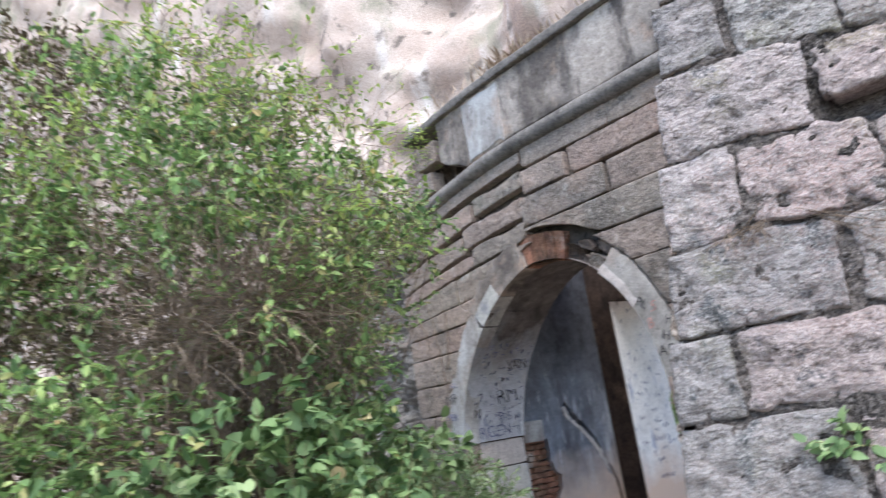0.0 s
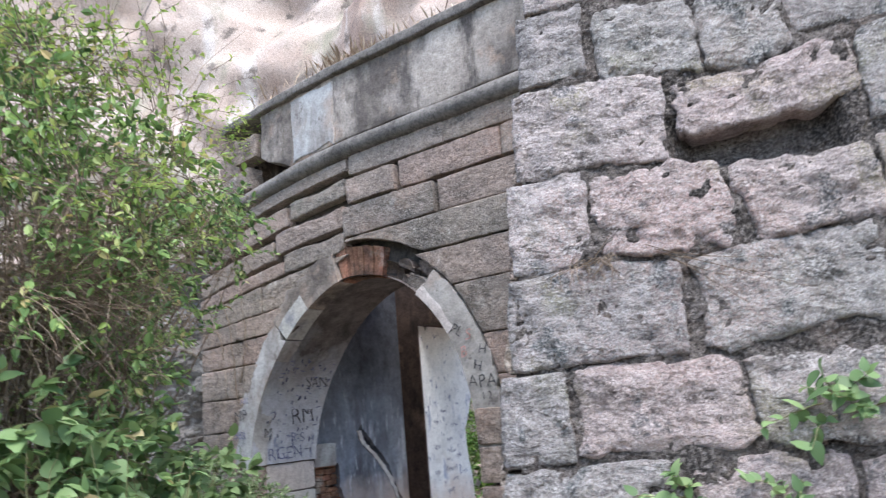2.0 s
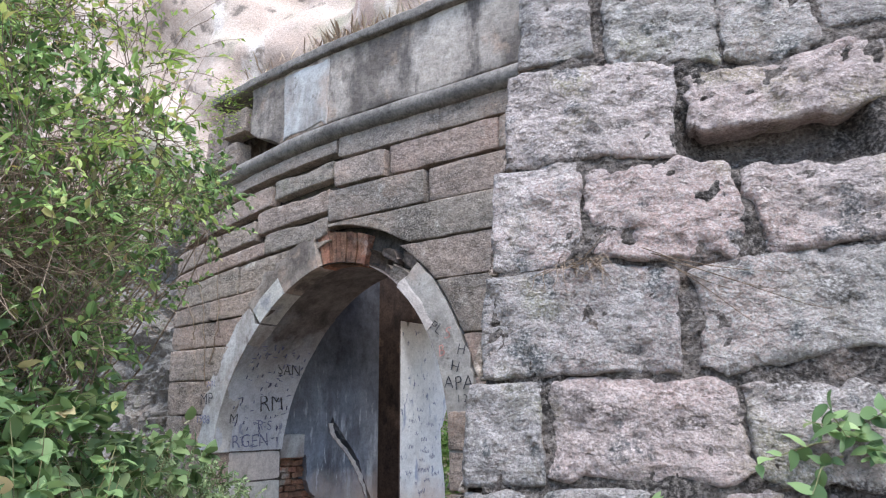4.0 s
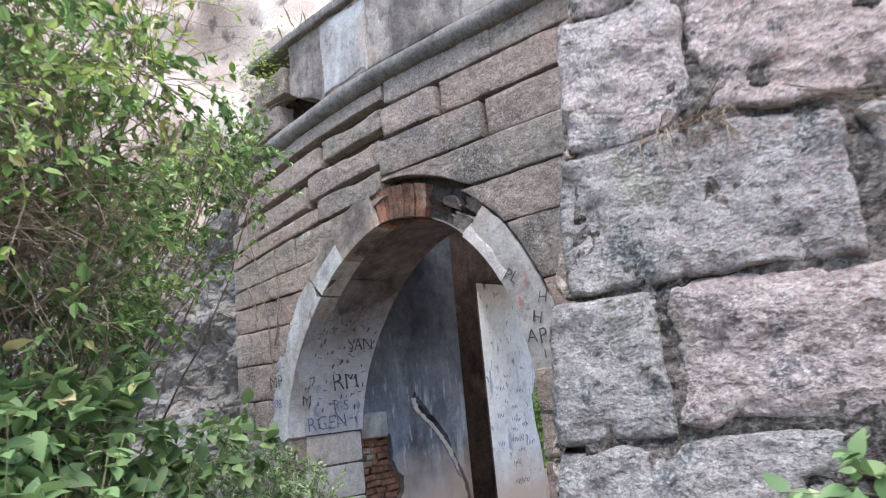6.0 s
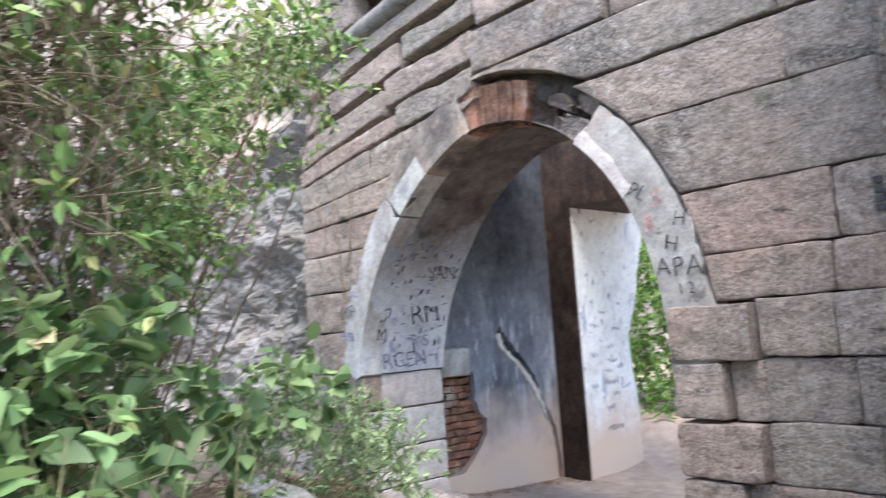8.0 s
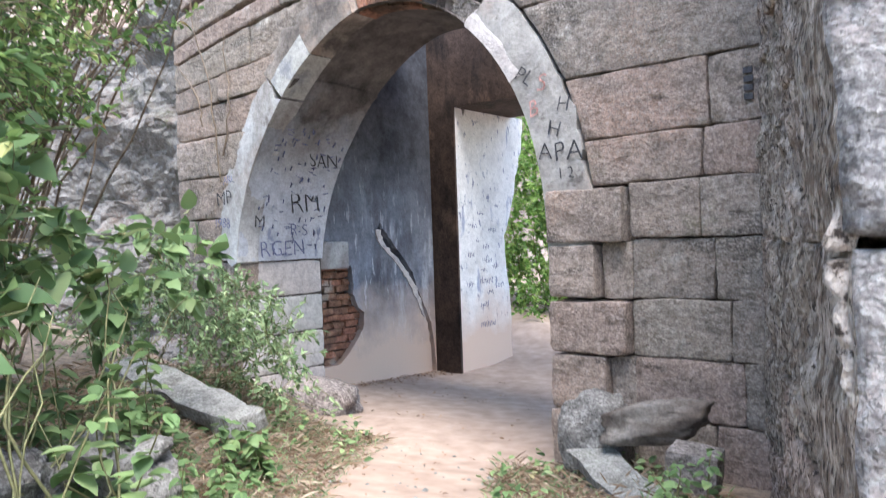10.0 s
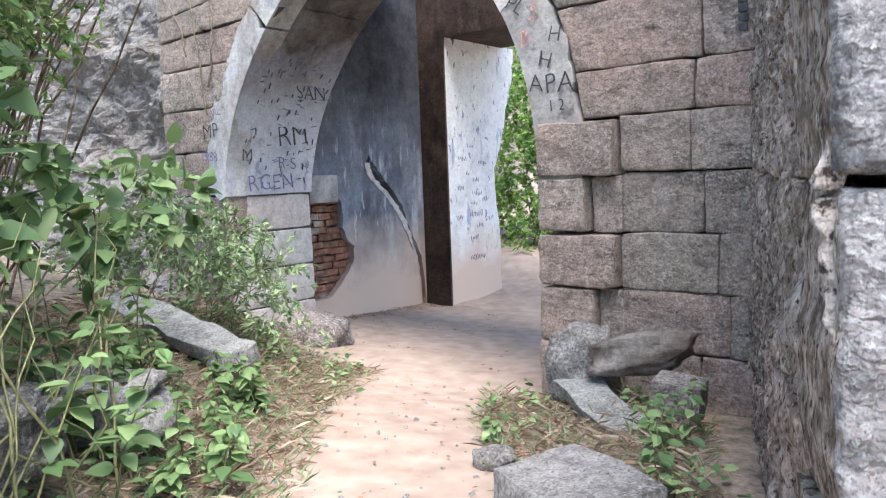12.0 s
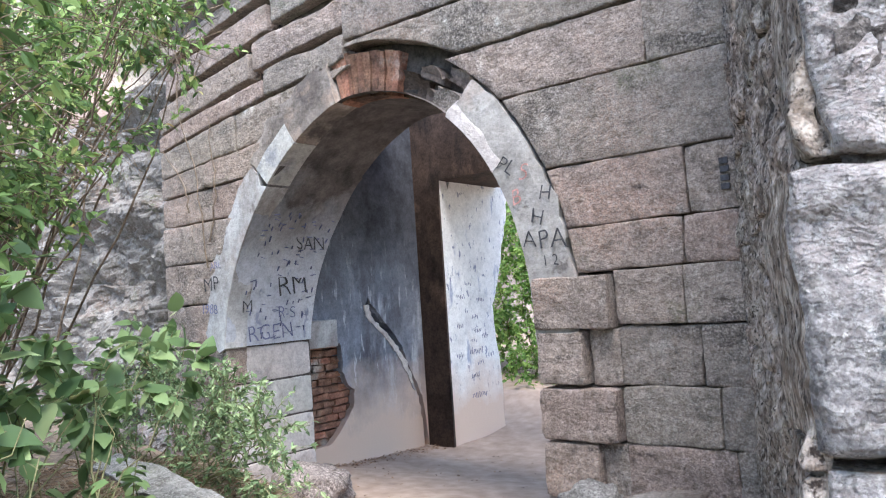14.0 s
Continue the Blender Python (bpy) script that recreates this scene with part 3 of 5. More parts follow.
for z0, z1, cuts in ((0.1, 0.62, (-3.29, -2.85, -2.2)), (0.62, 0.95, (-3.29, -2.7, -2.2)), (0.95, 1.265, (-3.29, -2.76, -2.2)), (1.265, 1.59, (-3.29, -2.83, -2.2)),
                     (1.59, 1.9, (-3.29, -2.9, -2.2))):
    for a0, a1 in zip(cuts, cuts[1:]):
        ashlar(a0, a1, z0, z1)
for z0, z1, cuts in ((1.9, 2.16, (-2.88, -2.2)), (2.16, 2.52, (-2.84, -2.2)), (2.52, 3.0, (-2.2,)), (3.0, 3.36, (-3.0, -2.2))):
    prev = rf(RING)
    for c in cuts:
        ashlar(prev, c, z0, z1)
        prev = c
# left of the arch
for z0, z1, cuts in ((0.1, 0.5, ()), (0.5, 0.85, (-7.3,)), (0.85, 1.18, ()), (1.18, 1.5, (-7.25,))):
    prev = -7.72
    for c in (*cuts, -6.86):
        ashlar(prev, c, z0, z1)
        prev = c
for z0, z1, cuts in ((1.5, 1.88, (-7.42,)), (1.88, 2.25, ()), (2.25, 2.6, (-7.25,)), (2.6, 2.92, (-6.95,)), (2.92, 3.2, (-7.05,)), (3.2, 3.56, (-6.6,))):
    prev = -7.72
    for c in (*cuts, lf(RING * 0.72)):
        ashlar(prev, c, z0, z1, 0.0, 0.007 if z0 > 2.5 else 0.004)
        prev = c
# courses above the ring, some tops sunk into open cracks
def sunk(z, k, c, w):
    return lambda a: z - k * math.exp(-((a - c) / w) ** 2)


ashlar(-7.72, -6.2, 3.57, sunk(3.78, 0.035, -6.5, 0.5), 0.0, 0.012)
ashlar(-6.2, -5.27, lambda a: max(3.57, arch_top(a, RING)), sunk(3.82, 0.045, -5.55, 0.25), 0.0, 0.012)
ashlar(-5.25, -3.02, lambda a: max(3.37, arch_top(a, RING + 0.06)), 3.70, 0.02)
ashlar(-3.02, -2.2, 3.37, 3.70)
ashlar(-7.72, -6.35, 3.79, sunk(4.08, 0.035, -6.6, 0.5), 0.0, 0.016)
ashlar(-6.35, -5.25, 3.83, sunk(4.12, 0.055, -5.6, 0.4), 0.0, 0.014)
ashlar(-5.25, -4.06, 3.71, 4.03, 0.025, 0.006)
ashlar(-4.02, -2.2, 3.71, 4.03)
ashlar(-7.6, -6.1, 4.10, 4.36, 0.0, 0.02)
ashlar(-6.1, -5.2, 4.14, sunk(4.40, 0.05, -5.6, 0.3), 0.0, 0.014)
ashlar(-5.18, -4.5, 4.04, 4.33, 0.03, 0.01)
ashlar(-4.48, -3.28, 4.05, 4.34, 0.01)
ashlar(-3.27, -2.2, 4.05, 4.34)
ashlar(-7.5, -5.15, 4.40, 4.58, 0.01, 0.012)
ashlar(-5.14, -3.9, 4.35, 4.58, 0.01)
ashlar(-3.9, -2.2, 4.35, 4.58, 0.01)
# reveal of the far jamb
for z0, z1 in ((0.1, 0.5), (0.5, 0.84), (0.84, 1.175), (1.175, 1.5)):
    ashlar(6.17, 7.1, z0, z1, 0.0, 0.006, fn=lambda a, b, d: (-6.86 + d, a, b), jit=0.004, rough=0.004, mat=PALEBLOCK)

# the barrel of the arch, limewashed
prof = arch_profile(0.0, 24, 1.5)[1:-1]


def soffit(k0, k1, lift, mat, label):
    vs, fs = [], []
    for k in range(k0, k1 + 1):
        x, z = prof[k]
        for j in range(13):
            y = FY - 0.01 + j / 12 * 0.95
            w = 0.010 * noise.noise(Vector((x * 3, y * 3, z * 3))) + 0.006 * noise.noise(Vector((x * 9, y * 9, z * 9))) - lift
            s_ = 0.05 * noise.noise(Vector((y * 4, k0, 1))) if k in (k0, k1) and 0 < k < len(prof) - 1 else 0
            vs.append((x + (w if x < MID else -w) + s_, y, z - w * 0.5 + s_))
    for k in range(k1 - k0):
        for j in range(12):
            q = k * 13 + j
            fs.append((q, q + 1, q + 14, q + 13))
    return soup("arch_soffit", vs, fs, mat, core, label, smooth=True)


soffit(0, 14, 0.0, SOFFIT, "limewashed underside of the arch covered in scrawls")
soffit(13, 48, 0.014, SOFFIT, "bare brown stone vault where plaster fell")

def ring_piece(name, t0, t1, w0, w1, mat, proud, label="", wob=0.03, seed=1, n=14, feather=0.4):
    """A stretch of the band round the arch, from t0 to t1 along its profile, w0 to w1 outward."""
    full = arch_profile(0.0, 24, 1.5)[1:-1]
    def at(t, w):
        s = t * (len(full) - 1)
        i = min(len(full) - 2, int(s))
        f = s - i
        x, z = full[i][0] * (1 - f) + full[i + 1][0] * f, full[i][1] * (1 - f) + full[i + 1][1] * f
        i0, i1 = max(0, i - 1), min(len(full) - 1, i + 2)
        tx, tz = full[i1][0] - full[i0][0], full[i1][1] - full[i0][1]
        q = (tx * tx + tz * tz) ** 0.5
        return x - tz / q * w, z + tx / q * w
    vs, fs = [], []
    m = 4
    for i in range(n + 1):
        t = t0 + (t1 - t0) * i / n
        for j in range(m + 1):
            w = w0 + (w1 - w0) * j / m
            if j == m:
                w += wob * noise.noise(Vector((t * 40, seed, 0)))
            tt = t + (wob * 0.12 * noise.noise(Vector((w * 20, seed, 5))) if i in (0, n) else 0)
            x, z = at(tt, w)
            lay = (1.0, 1.0, 0.95, 0.75, feather)[j]
            vs.append((x, FY - proud * lay + 0.004 * noise.noise(Vector((x * 5, z * 5, seed))), z))
    for i in range(n):
        for j in range(m):
            q = i * (m + 1) + j
            fs.append((q, q + m + 1, q + m + 2, q + 1))
    rim = [i * (m + 1) for i in range(n + 1)] + [n * (m + 1) + j for j in range(1, m + 1)] + [i * (m + 1) + m for i in range(n - 1, -1, -1)] + [j for j in range(m - 1, 0, -1)]
    b = len(vs)
    for k in rim:
        x, y, z = vs[k]
        vs.append((x, FY + 0.2, z))
    for i in range(len(rim)):
        j = (i + 1) % len(rim)
        fs.append((rim[i], rim[j], b + j, b + i))
    return soup(name, vs, fs, mat, core, label, smooth=False)


ring_piece("plaster_band", 0.0, 0.252, 0.0, 0.30, PLASTER, 0.022, "white plaster band with scrawled letters", 0.10, 3, 30, 0.0)
ring_piece("plaster_patch", 0.256, 0.336, 0.0, 0.20, PALEBLOCK, 0.028, "clean white plaster patch", 0.025, 4, feather=0.7)
ring_piece("plaster_patch", 0.338, 0.452, 0.0, 0.36, CEMENT, 0.024, "", 0.07, 5, 20, 0.1)
ring_piece("plaster_patch", 0.255, 0.337, 0.19, 0.36, CEMENT, 0.014, "", 0.08, 15, 14, 0.0)
ring_piece("plaster_band", 0.70, 1.0, 0.0, 0.29, BAND, 0.026, "grey plaster band with scrawled letters", 0.06, 6, 30, 0.3)
ring_piece("plaster_patch", 0.695, 0.80, 0.0, 0.15, PALEBLOCK, 0.031, "clean white plaster edge", 0.06, 7)
for i in range(10):
    t = 0.456 + i * 0.0125
    ring_piece("brick", t, t + 0.0112, -0.01, 0.345 - 0.006 * i + rng.uniform(-0.015, 0.015), BRICK, -0.03 - 0.003 * i - rng.uniform(0, 0.02), "", 0.012, i, 2)
for i, (t0, t1, w0, w1, back, m) in enumerate(((0.582, 0.61, -0.005, 0.17, -0.13, RUBBLE_CORE), (0.612, 0.634, 0.0, 0.13, -0.11, RUBBLE_CORE), (0.636, 0.652, 0.0, 0.09, -0.06, BARE), (0.655, 0.694, 0.0, 0.15, -0.03, ASHLAR), (0.62, 0.66, 0.15, 0.22, -0.05, BARE), (0.664, 0.70, 0.2, 0.30, -0.04, BARE), (0.705, 0.74, 0.3, 0.36, -0.02, BARE))):
    ring_piece("rubble_stone", t0, t1, w0, w1, m, back, "", 0.07, i + 40, 6)

# cornice roll, parapet and coping
bm = bmesh.new()
N = 40
rings = []
for i in range(N + 1):
    x = -6.95 + (4.85) * i / N
    rr = 0.1 + 0.008 * noise.noise(Vector((x * 2, 0, 0)))
    rings.append([bm.verts.new((x, FY + 0.02 - rr * 1.15 * cos(a), settled(x, 4.66) + rr * sin(a))) for a in [pi * (k / 8 - 0.5) for k in range(9)]])
for r0, r1 in zip(rings, rings[1:]):
    for k in range(8):
        bm.faces.new((r0[k], r1[k], r1[k + 1], r0[k + 1]))
bm.faces.new(rings[0])
bm.faces.new(list(reversed(rings[-1])))
part("cornice_roll", bm, MOULD, core, "dark mouldy rounded cornice", smooth=True)
v, f = stone(lambda a, b, d: (a, FY - 0.02 - d, settled(a, b)), lambda b: -6.5 + 0.5 * max(0.0, (5.03 - b) / 0.27) + 0.03 * noise.noise(Vector((b * 9, 0, 2))), -2.2, 4.76, 5.52, 30, 12, 5, 0.0, 0.01, 0.01, 0.012, 0.45, 8)
soup("parapet", v, f, CEMENT, core, "stained cement parapet with a pale patch", smooth=True)
v, f = stone(lambda a, b, d: (a, FY - 0.034 - d, settled(a, b)), -5.95, -5.3, 4.79, 5.46, 10, 10, 77, 0.0, 0.004, 0.004, 0.03, 0.02)
soup("cement_patch", v, f, PLASTER, core, "pale grey cement patch on the parapet", smooth=True)
v, f = stone(lambda a, b, d: (a, FY - 0.08 - d, settled(a, b)), -7.15, -2.2, 5.52, 5.62, 40, 3, 9, 0.0, 0.008, 0.012, 0.012, 0.55, 4)
soup("coping", v, f, MOULD, core, "dark weathered coping", smooth=True)
ashlar(-7.3, -6.72, 4.80, 5.06, 0.02, 0.012)
ashlar(-7.0, -6.56, lambda a: 5.09 - 0.06 * (a + 6.56), 5.37, 0.03, 0.012)
ashlar(-7.45, -7.0, 5.1, 5.4, -0.1, 0.02)

bm = bmesh.new()
bmesh.ops.create_icosphere(bm, subdivisions=4, radius=0.5)
for vert in bm.verts:
    q = vert.co.normalized()
    vert.co = Vector([abs(t) ** 0.7 * (1 if t > 0 else -1) for t in q]) * 0.5 * (1 + 0.45 * noise.noise(q * 2.1 + Vector((3, 1, 4))) + 0.2 * noise.noise(q * 6))
bmesh.ops.transform(bm, matrix=Matrix.Translation((-6.95, 6.78, 5.08)) @ Matrix.Diagonal((1.0, 0.6, 1.0, 1)), verts=bm.verts)
part("rubble_core", bm, RUBBLE_CORE, core, "broken rubble end of the parapet", smooth=True)

# ---- gate chamber ----
chamber = tagged(soup("wall_chamber", *(lambda b: b)(([(-8.2, 7.1, -0.2), (-7.44, 7.1, -0.2), (-7.44, 9.3, -0.2), (-8.2, 9.3, -0.2), (-8.2, 7.1, 4.2), (-7.44, 7.1, 4.2), (-7.44, 9.3, 4.2), (-8.2, 9.3, 4.2)],
    [(0, 1, 5, 4), (1, 2, 6, 5), (2, 3, 7, 6), (3, 0, 4, 7), (4, 5, 6, 7)])), RUBBLE_CORE), "chamber side wall of brick under cracked sooty plaster", "wall", kind="structure")
# plaster sheet split by a ragged diagonal crack, with a hole that bares the brick
crack = [(8.37, 1.80), (8.47, 1.66), (8.60, 1.53), (8.72, 1.42), (8.84, 1.28), (8.90, 1.14), (8.97, 1.02), (9.07, 0.83), (9.17, 0.66), (9.21, 0.4), (9.24, -0.1)]


def sheet(name, outline, x, thick, mat, parent, label):
    bm = bmesh.new()
    a = [bm.verts.new((x, y, z)) for y, z in outline]
    b = [bm.verts.new((x - thick, y, z)) for y, z in outline]
    top = bm.faces.new(a)
    for i in range(len(a)):
        j = (i + 1) % len(a)
        bm.faces.new((a[i], a[j], b[j], b[i]))
    bmesh.ops.recalc_face_normals(bm, faces=bm.faces)
    return part(name, bm, mat, parent, label)


def ragged(pts, amp, seed):
    out = []
    for (y0, z0), (y1, z1) in zip(pts, pts[1:]):
        for k in range(4):
            t = k / 4
            y, z = y0 + (y1 - y0) * t, z0 + (z1 - z0) * t
            out.append((y + amp * noise.noise(Vector((y * 14, z * 14, seed))), z + amp * noise.noise(Vector((y * 14, z * 14, seed + 9)))))
    return out + [pts[-1]]


near_side = ragged([(y - 0.04 - 0.10 * step(0.9, 1.8, z) * (1 - step(1.72, 1.82, z)), z) for y, z in crack], 0.03, 2)
far_side = ragged([(y + 0.03 + 0.04 * step(0.9, 1.8, z) * (1 - step(1.72, 1.82, z)), z) for y, z in crack], 0.02, 4)
hole = ragged([(7.62, 0.36), (7.80, 0.44), (7.98, 0.62), (8.06, 0.74), (8.09, 0.88), (7.98, 0.95), (7.93, 1.1), (7.92, 1.36), (7.9, 1.4), (7.1, 1.41)], 0.03, 6)
sheet("plaster_sheet", [(7.1, -0.1), (7.1, 0.36)] + hole + [(7.1, 4.2), (8.37, 4.2), (8.37, 1.87)] + near_side, -7.3, 0.14, SOOT_AND_SHADE, chamber, "sooty blue-grey plaster with a diagonal crack, shade painted in high up")
sheet("plaster_sheet", [(9.3, 4.2), (9.3, -0.1)] + list(reversed(far_side)) + [(8.37, 1.87), (8.37, 4.2)], -7.3, 0.14, SOOT_AND_SHADE, chamber, "sooty blue-grey plaster beside the crack, shade painted in high up")
lip = [(y, z) for y, z in near_side if 0.7 < z < 1.84]
sheet("broken_edge", [(y - 0.03, z) for y, z in lip] + [(y + (0.05 + 0.03 * noise.noise(Vector((y * 20, z * 20, 1)))) * step(0.7, 1.1, z), z) for y, z in reversed(lip)], -7.288, 0.06, PALEBLOCK, chamber, "pale broken plaster edge of the crack")
k = 0
z = 0.30
while z < 1.40:
    y = 7.08 + (0.08 if k % 2 else 0.0)
    while y < 8.05:
        L_ = rng.uniform(0.17, 0.24)
        v, f = stone(lambda a, b, d: (-7.37 + d, a, b), y, y + L_ - 0.012, z, z + 0.062, 2, 1, k + int(y * 50), 0.0, 0.02, 0.0, 0.01, 0.08)
        soup("brick", v, f, BRICK, chamber)
        y += L_
    z += 0.075
    k += 1
v, f = stone(lambda a, b, d: (-7.15 + d, a, b), 7.1, 7.74, 1.38, 1.66, 5, 4, 71, 0.01, 0.008, 0.012, 0.01, 0.2)
soup("stone_block", v, f, PLASTER, chamber, "limewashed stone lug")


def box_wall(name, lo, hi, mat, label, category="wall", n=6):
    bm = bmesh.new()
    bmesh.ops.create_cube(bm, size=1.0)
    bmesh.ops.transform(bm, matrix=Matrix.Translation([(a + b) / 2 for a, b in zip(lo, hi)]) @ Matrix.Diagonal((*[b - a for a, b in zip(lo, hi)], 1)), verts=bm.verts)
    return tagged(part(name, bm, mat), label, category, kind="structure")


# inner gate: wall with a square opening, its far edge broken
inner = holder("wall_inner_gate", "inner gate wall with a white painted jamb and dark lintel", "wall", "structure")
edge = ragged([(10.32, -0.1), (10.34, 0.12), (10.32, 0.95), (10.25, 1.3), (10.24, 1.67), (10.38, 1.95), (10.47, 2.2), (10.62, 2.6), (10.7, 2.9), (10.74, 3.2)], 0.04, 8)
sheet("jamb_reveal", [(9.3, -0.1)] + edge + [(9.5, 3.2), (9.46, 3.1), (9.42, 3.2), (9.3, 3.2)], -6.92, 0.4, WHITEWASH, inner, "white painted jamb scrawled with names")
bm = bmesh.new()
bmesh.ops.create_cube(bm, size=1.0)
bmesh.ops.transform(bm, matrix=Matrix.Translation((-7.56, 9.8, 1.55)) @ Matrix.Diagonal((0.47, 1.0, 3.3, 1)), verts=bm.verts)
part("jamb_core", bm, BROWN_SHADED, inner)
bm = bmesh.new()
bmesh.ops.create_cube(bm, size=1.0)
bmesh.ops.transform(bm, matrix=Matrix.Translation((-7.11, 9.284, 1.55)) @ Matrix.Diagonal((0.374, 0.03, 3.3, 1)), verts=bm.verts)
part("jamb_front", bm, BROWN_SHADED, inner, "brown stained face of the jamb, shade put into its colour")
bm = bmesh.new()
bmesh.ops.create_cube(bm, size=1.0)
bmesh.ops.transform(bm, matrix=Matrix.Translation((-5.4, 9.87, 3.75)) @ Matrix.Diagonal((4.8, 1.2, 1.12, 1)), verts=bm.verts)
part("lintel", bm, BROWN_SHADED, inner, "brown lintel wall with shade put into its colour")
# unseen near jamb, set far out to widen the opening for light
bm = bmesh.new()
bmesh.ops.create_cube(bm, size=1.0)
bmesh.ops.transform(bm, matrix=Matrix.Translation((-3.05, 10.3, 1.5)) @ Matrix.Diagonal((0.3, 0.34, 3.4, 1)), verts=bm.verts)
part("jamb_near", bm, SOOT_AND_SHADE, inner)
# unseen wall added on the near side: pale for bounce, short for side light
box_wall("wall_chamber_near", (-3.4, 7.1, -0.2), (-2.6, 8.1, 4.2), PLASTER, "unseen pale chamber wall, kept short to let in and bounce light")
# out of view; the far end stops early so sky light enters the chamber
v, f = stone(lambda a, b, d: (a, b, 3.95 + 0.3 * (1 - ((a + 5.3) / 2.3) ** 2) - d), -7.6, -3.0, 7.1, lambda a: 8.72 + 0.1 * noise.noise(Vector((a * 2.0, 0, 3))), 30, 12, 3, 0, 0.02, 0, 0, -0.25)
tagged(soup("ceiling", v, f, BROWN_SHADED), "unseen dark vault over the gate chamber, cut short to admit light", "ceiling", kind="structure")

# ---- bastion of large granite blocks ----
BC, BU, BH = (-1.43, 3.54), (0.931, 0.364), (0.364, -0.931)
LEAN = 0.2385


def bastion(a, b, d):
    w = step(-0.22, 0.15, a)
    p = Vector((a * 1.9, b * 1.9, 3.3))
    a, b = a + w * 0.05 * noise.noise(p) + w * 0.012 * noise.noise(p * 4), b + w * 0.045 * noise.noise(p + Vector((9, 4, 2))) + (0.3 + 0.7 * w) * 0.012 * noise.noise(p * 4 + Vector((1, 1, 1)))
    k = d - LEAN * (b - 2.38)
    return (BC[0] + a * BU[0] + k * BH[0], BC[1] + a * BU[1] + k * BH[1], b)


def corner_u(z):
    return max(-0.335, -0.25 + 0.105 * (z - 2.4))


def flank(a, b, d):
    """The raw side face: a runs from the corner back to the gate wall."""
    cx, cy, _ = bastion(corner_u(b), b, 0)
    ex, ey = -2.62, 6.2
    t = a / 3.0
    x, y = cx + (ex - cx) * t, cy + (ey - cy) * t
    q = Vector((a * 1.6, b * 0.9, 7.0))
    d += 0.001 + step(0.0, 0.25, a) * (0.05 * noise.noise(q) + 0.022 * noise.noise(Vector((a * 7, b * 1.8, 2))) - 0.02)
    return (x - 0.943 * d, y - 0.333 * d, b)


bm = bmesh.new()
lo_, hi_ = 0.2, 5.4
ring0 = []
for z in (lo_, hi_):
    pts = [Vector(bastion(corner_u(z) + 0.1, z, -0.3)), Vector(bastion(4.5, z, -0.3)), Vector((3.0, 8.0, z)), Vector((-2.3, 8.0, z)), Vector((-2.56, 6.1, z))]
    ring0.append([bm.verts.new(p) for p in pts])
for i in range(5):
    j = (i + 1) % 5
    bm.faces.new((ring0[0][i], ring0[0][j], ring0[1][j], ring0[1][i]))
bm.faces.new(ring0[1])
bmesh.ops.recalc_face_normals(bm, faces=bm.faces)
bast = tagged(part("wall_bastion", bm, JOINT), "battered bastion wall of large rough granite blocks", "wall", kind="structure")
# crumbling bedding between the blocks, with one deep hollow
v, f = [], []
NA, NB = 118, 180
for j in range(NB + 1):
    for i in range(NA + 1):
        a, b = i / NA * 1.95 - 0.25, 1.0 + j / NB * 2.9
        a = max(a, corner_u(b) + 0.04)
        q = Vector((a, b, 0)) * 9
        ragged_b = b + 0.05 * noise.noise(q * 0.8)
        hollow = step(0.5, 0.62, a) * (1 - step(1.12, 1.22, a)) * step(2.72, 2.80, ragged_b) * (1 - step(2.94, 3.08, ragged_b))
        d = -0.014 + 0.030 * noise.noise(q * 0.6) + 0.016 * noise.noise(q * 2.7) + 0.010 * noise.noise(q * 6) - 0.13 * hollow
        v.append(bastion(a, b, min(0.012, d)))
for j in range(NB):
    for i in range(NA):
        k = j * (NA + 1) + i
        f.append((k, k + 1, k + NA + 2, k + NA + 1))
soup("joint_filling", v, f, JOINT, bast, "crumbled dark bedding between the blocks")


def block(u0, u1, z0, z1, seed, tilt=0.0, mat=GRANITE, **kw):
    arg = dict(bulge=0.012, rough=0.026, round_=0.016, jit=0.010 if u0 < -0.1 else 0.026, thick=0.26, power=5.0, lip=0.016, worn=0.008 if u0 < -0.1 else 0.032, chop=0.011)
    arg.update(kw)
    corner = u0 < 0.03
    u0 += 0.006 if corner else 0
    na, nb = (int((u1 - u0) / 0.016), int((z1 - z0) / 0.016)) if u1 < 1.4 and 1.1 < z0 < 3.6 else (9, 9)
    v, f = stone(lambda a, b, d: bastion(a, b + tilt * (a - u0), d), u0, u1, z0, z1, na, nb, seed, **arg)
    ob = soup("granite_block", v, f, mat, bast, smooth=True)
    if corner:
        ob.data.materials.append(GRANITE_RAW)
        first = next(i for i, q in enumerate(f) if q[0] < q[1] - 1 or q[0] > q[1])
        for p in list(ob.data.polygons)[first:]:
            p.material_index = 1
    return ob


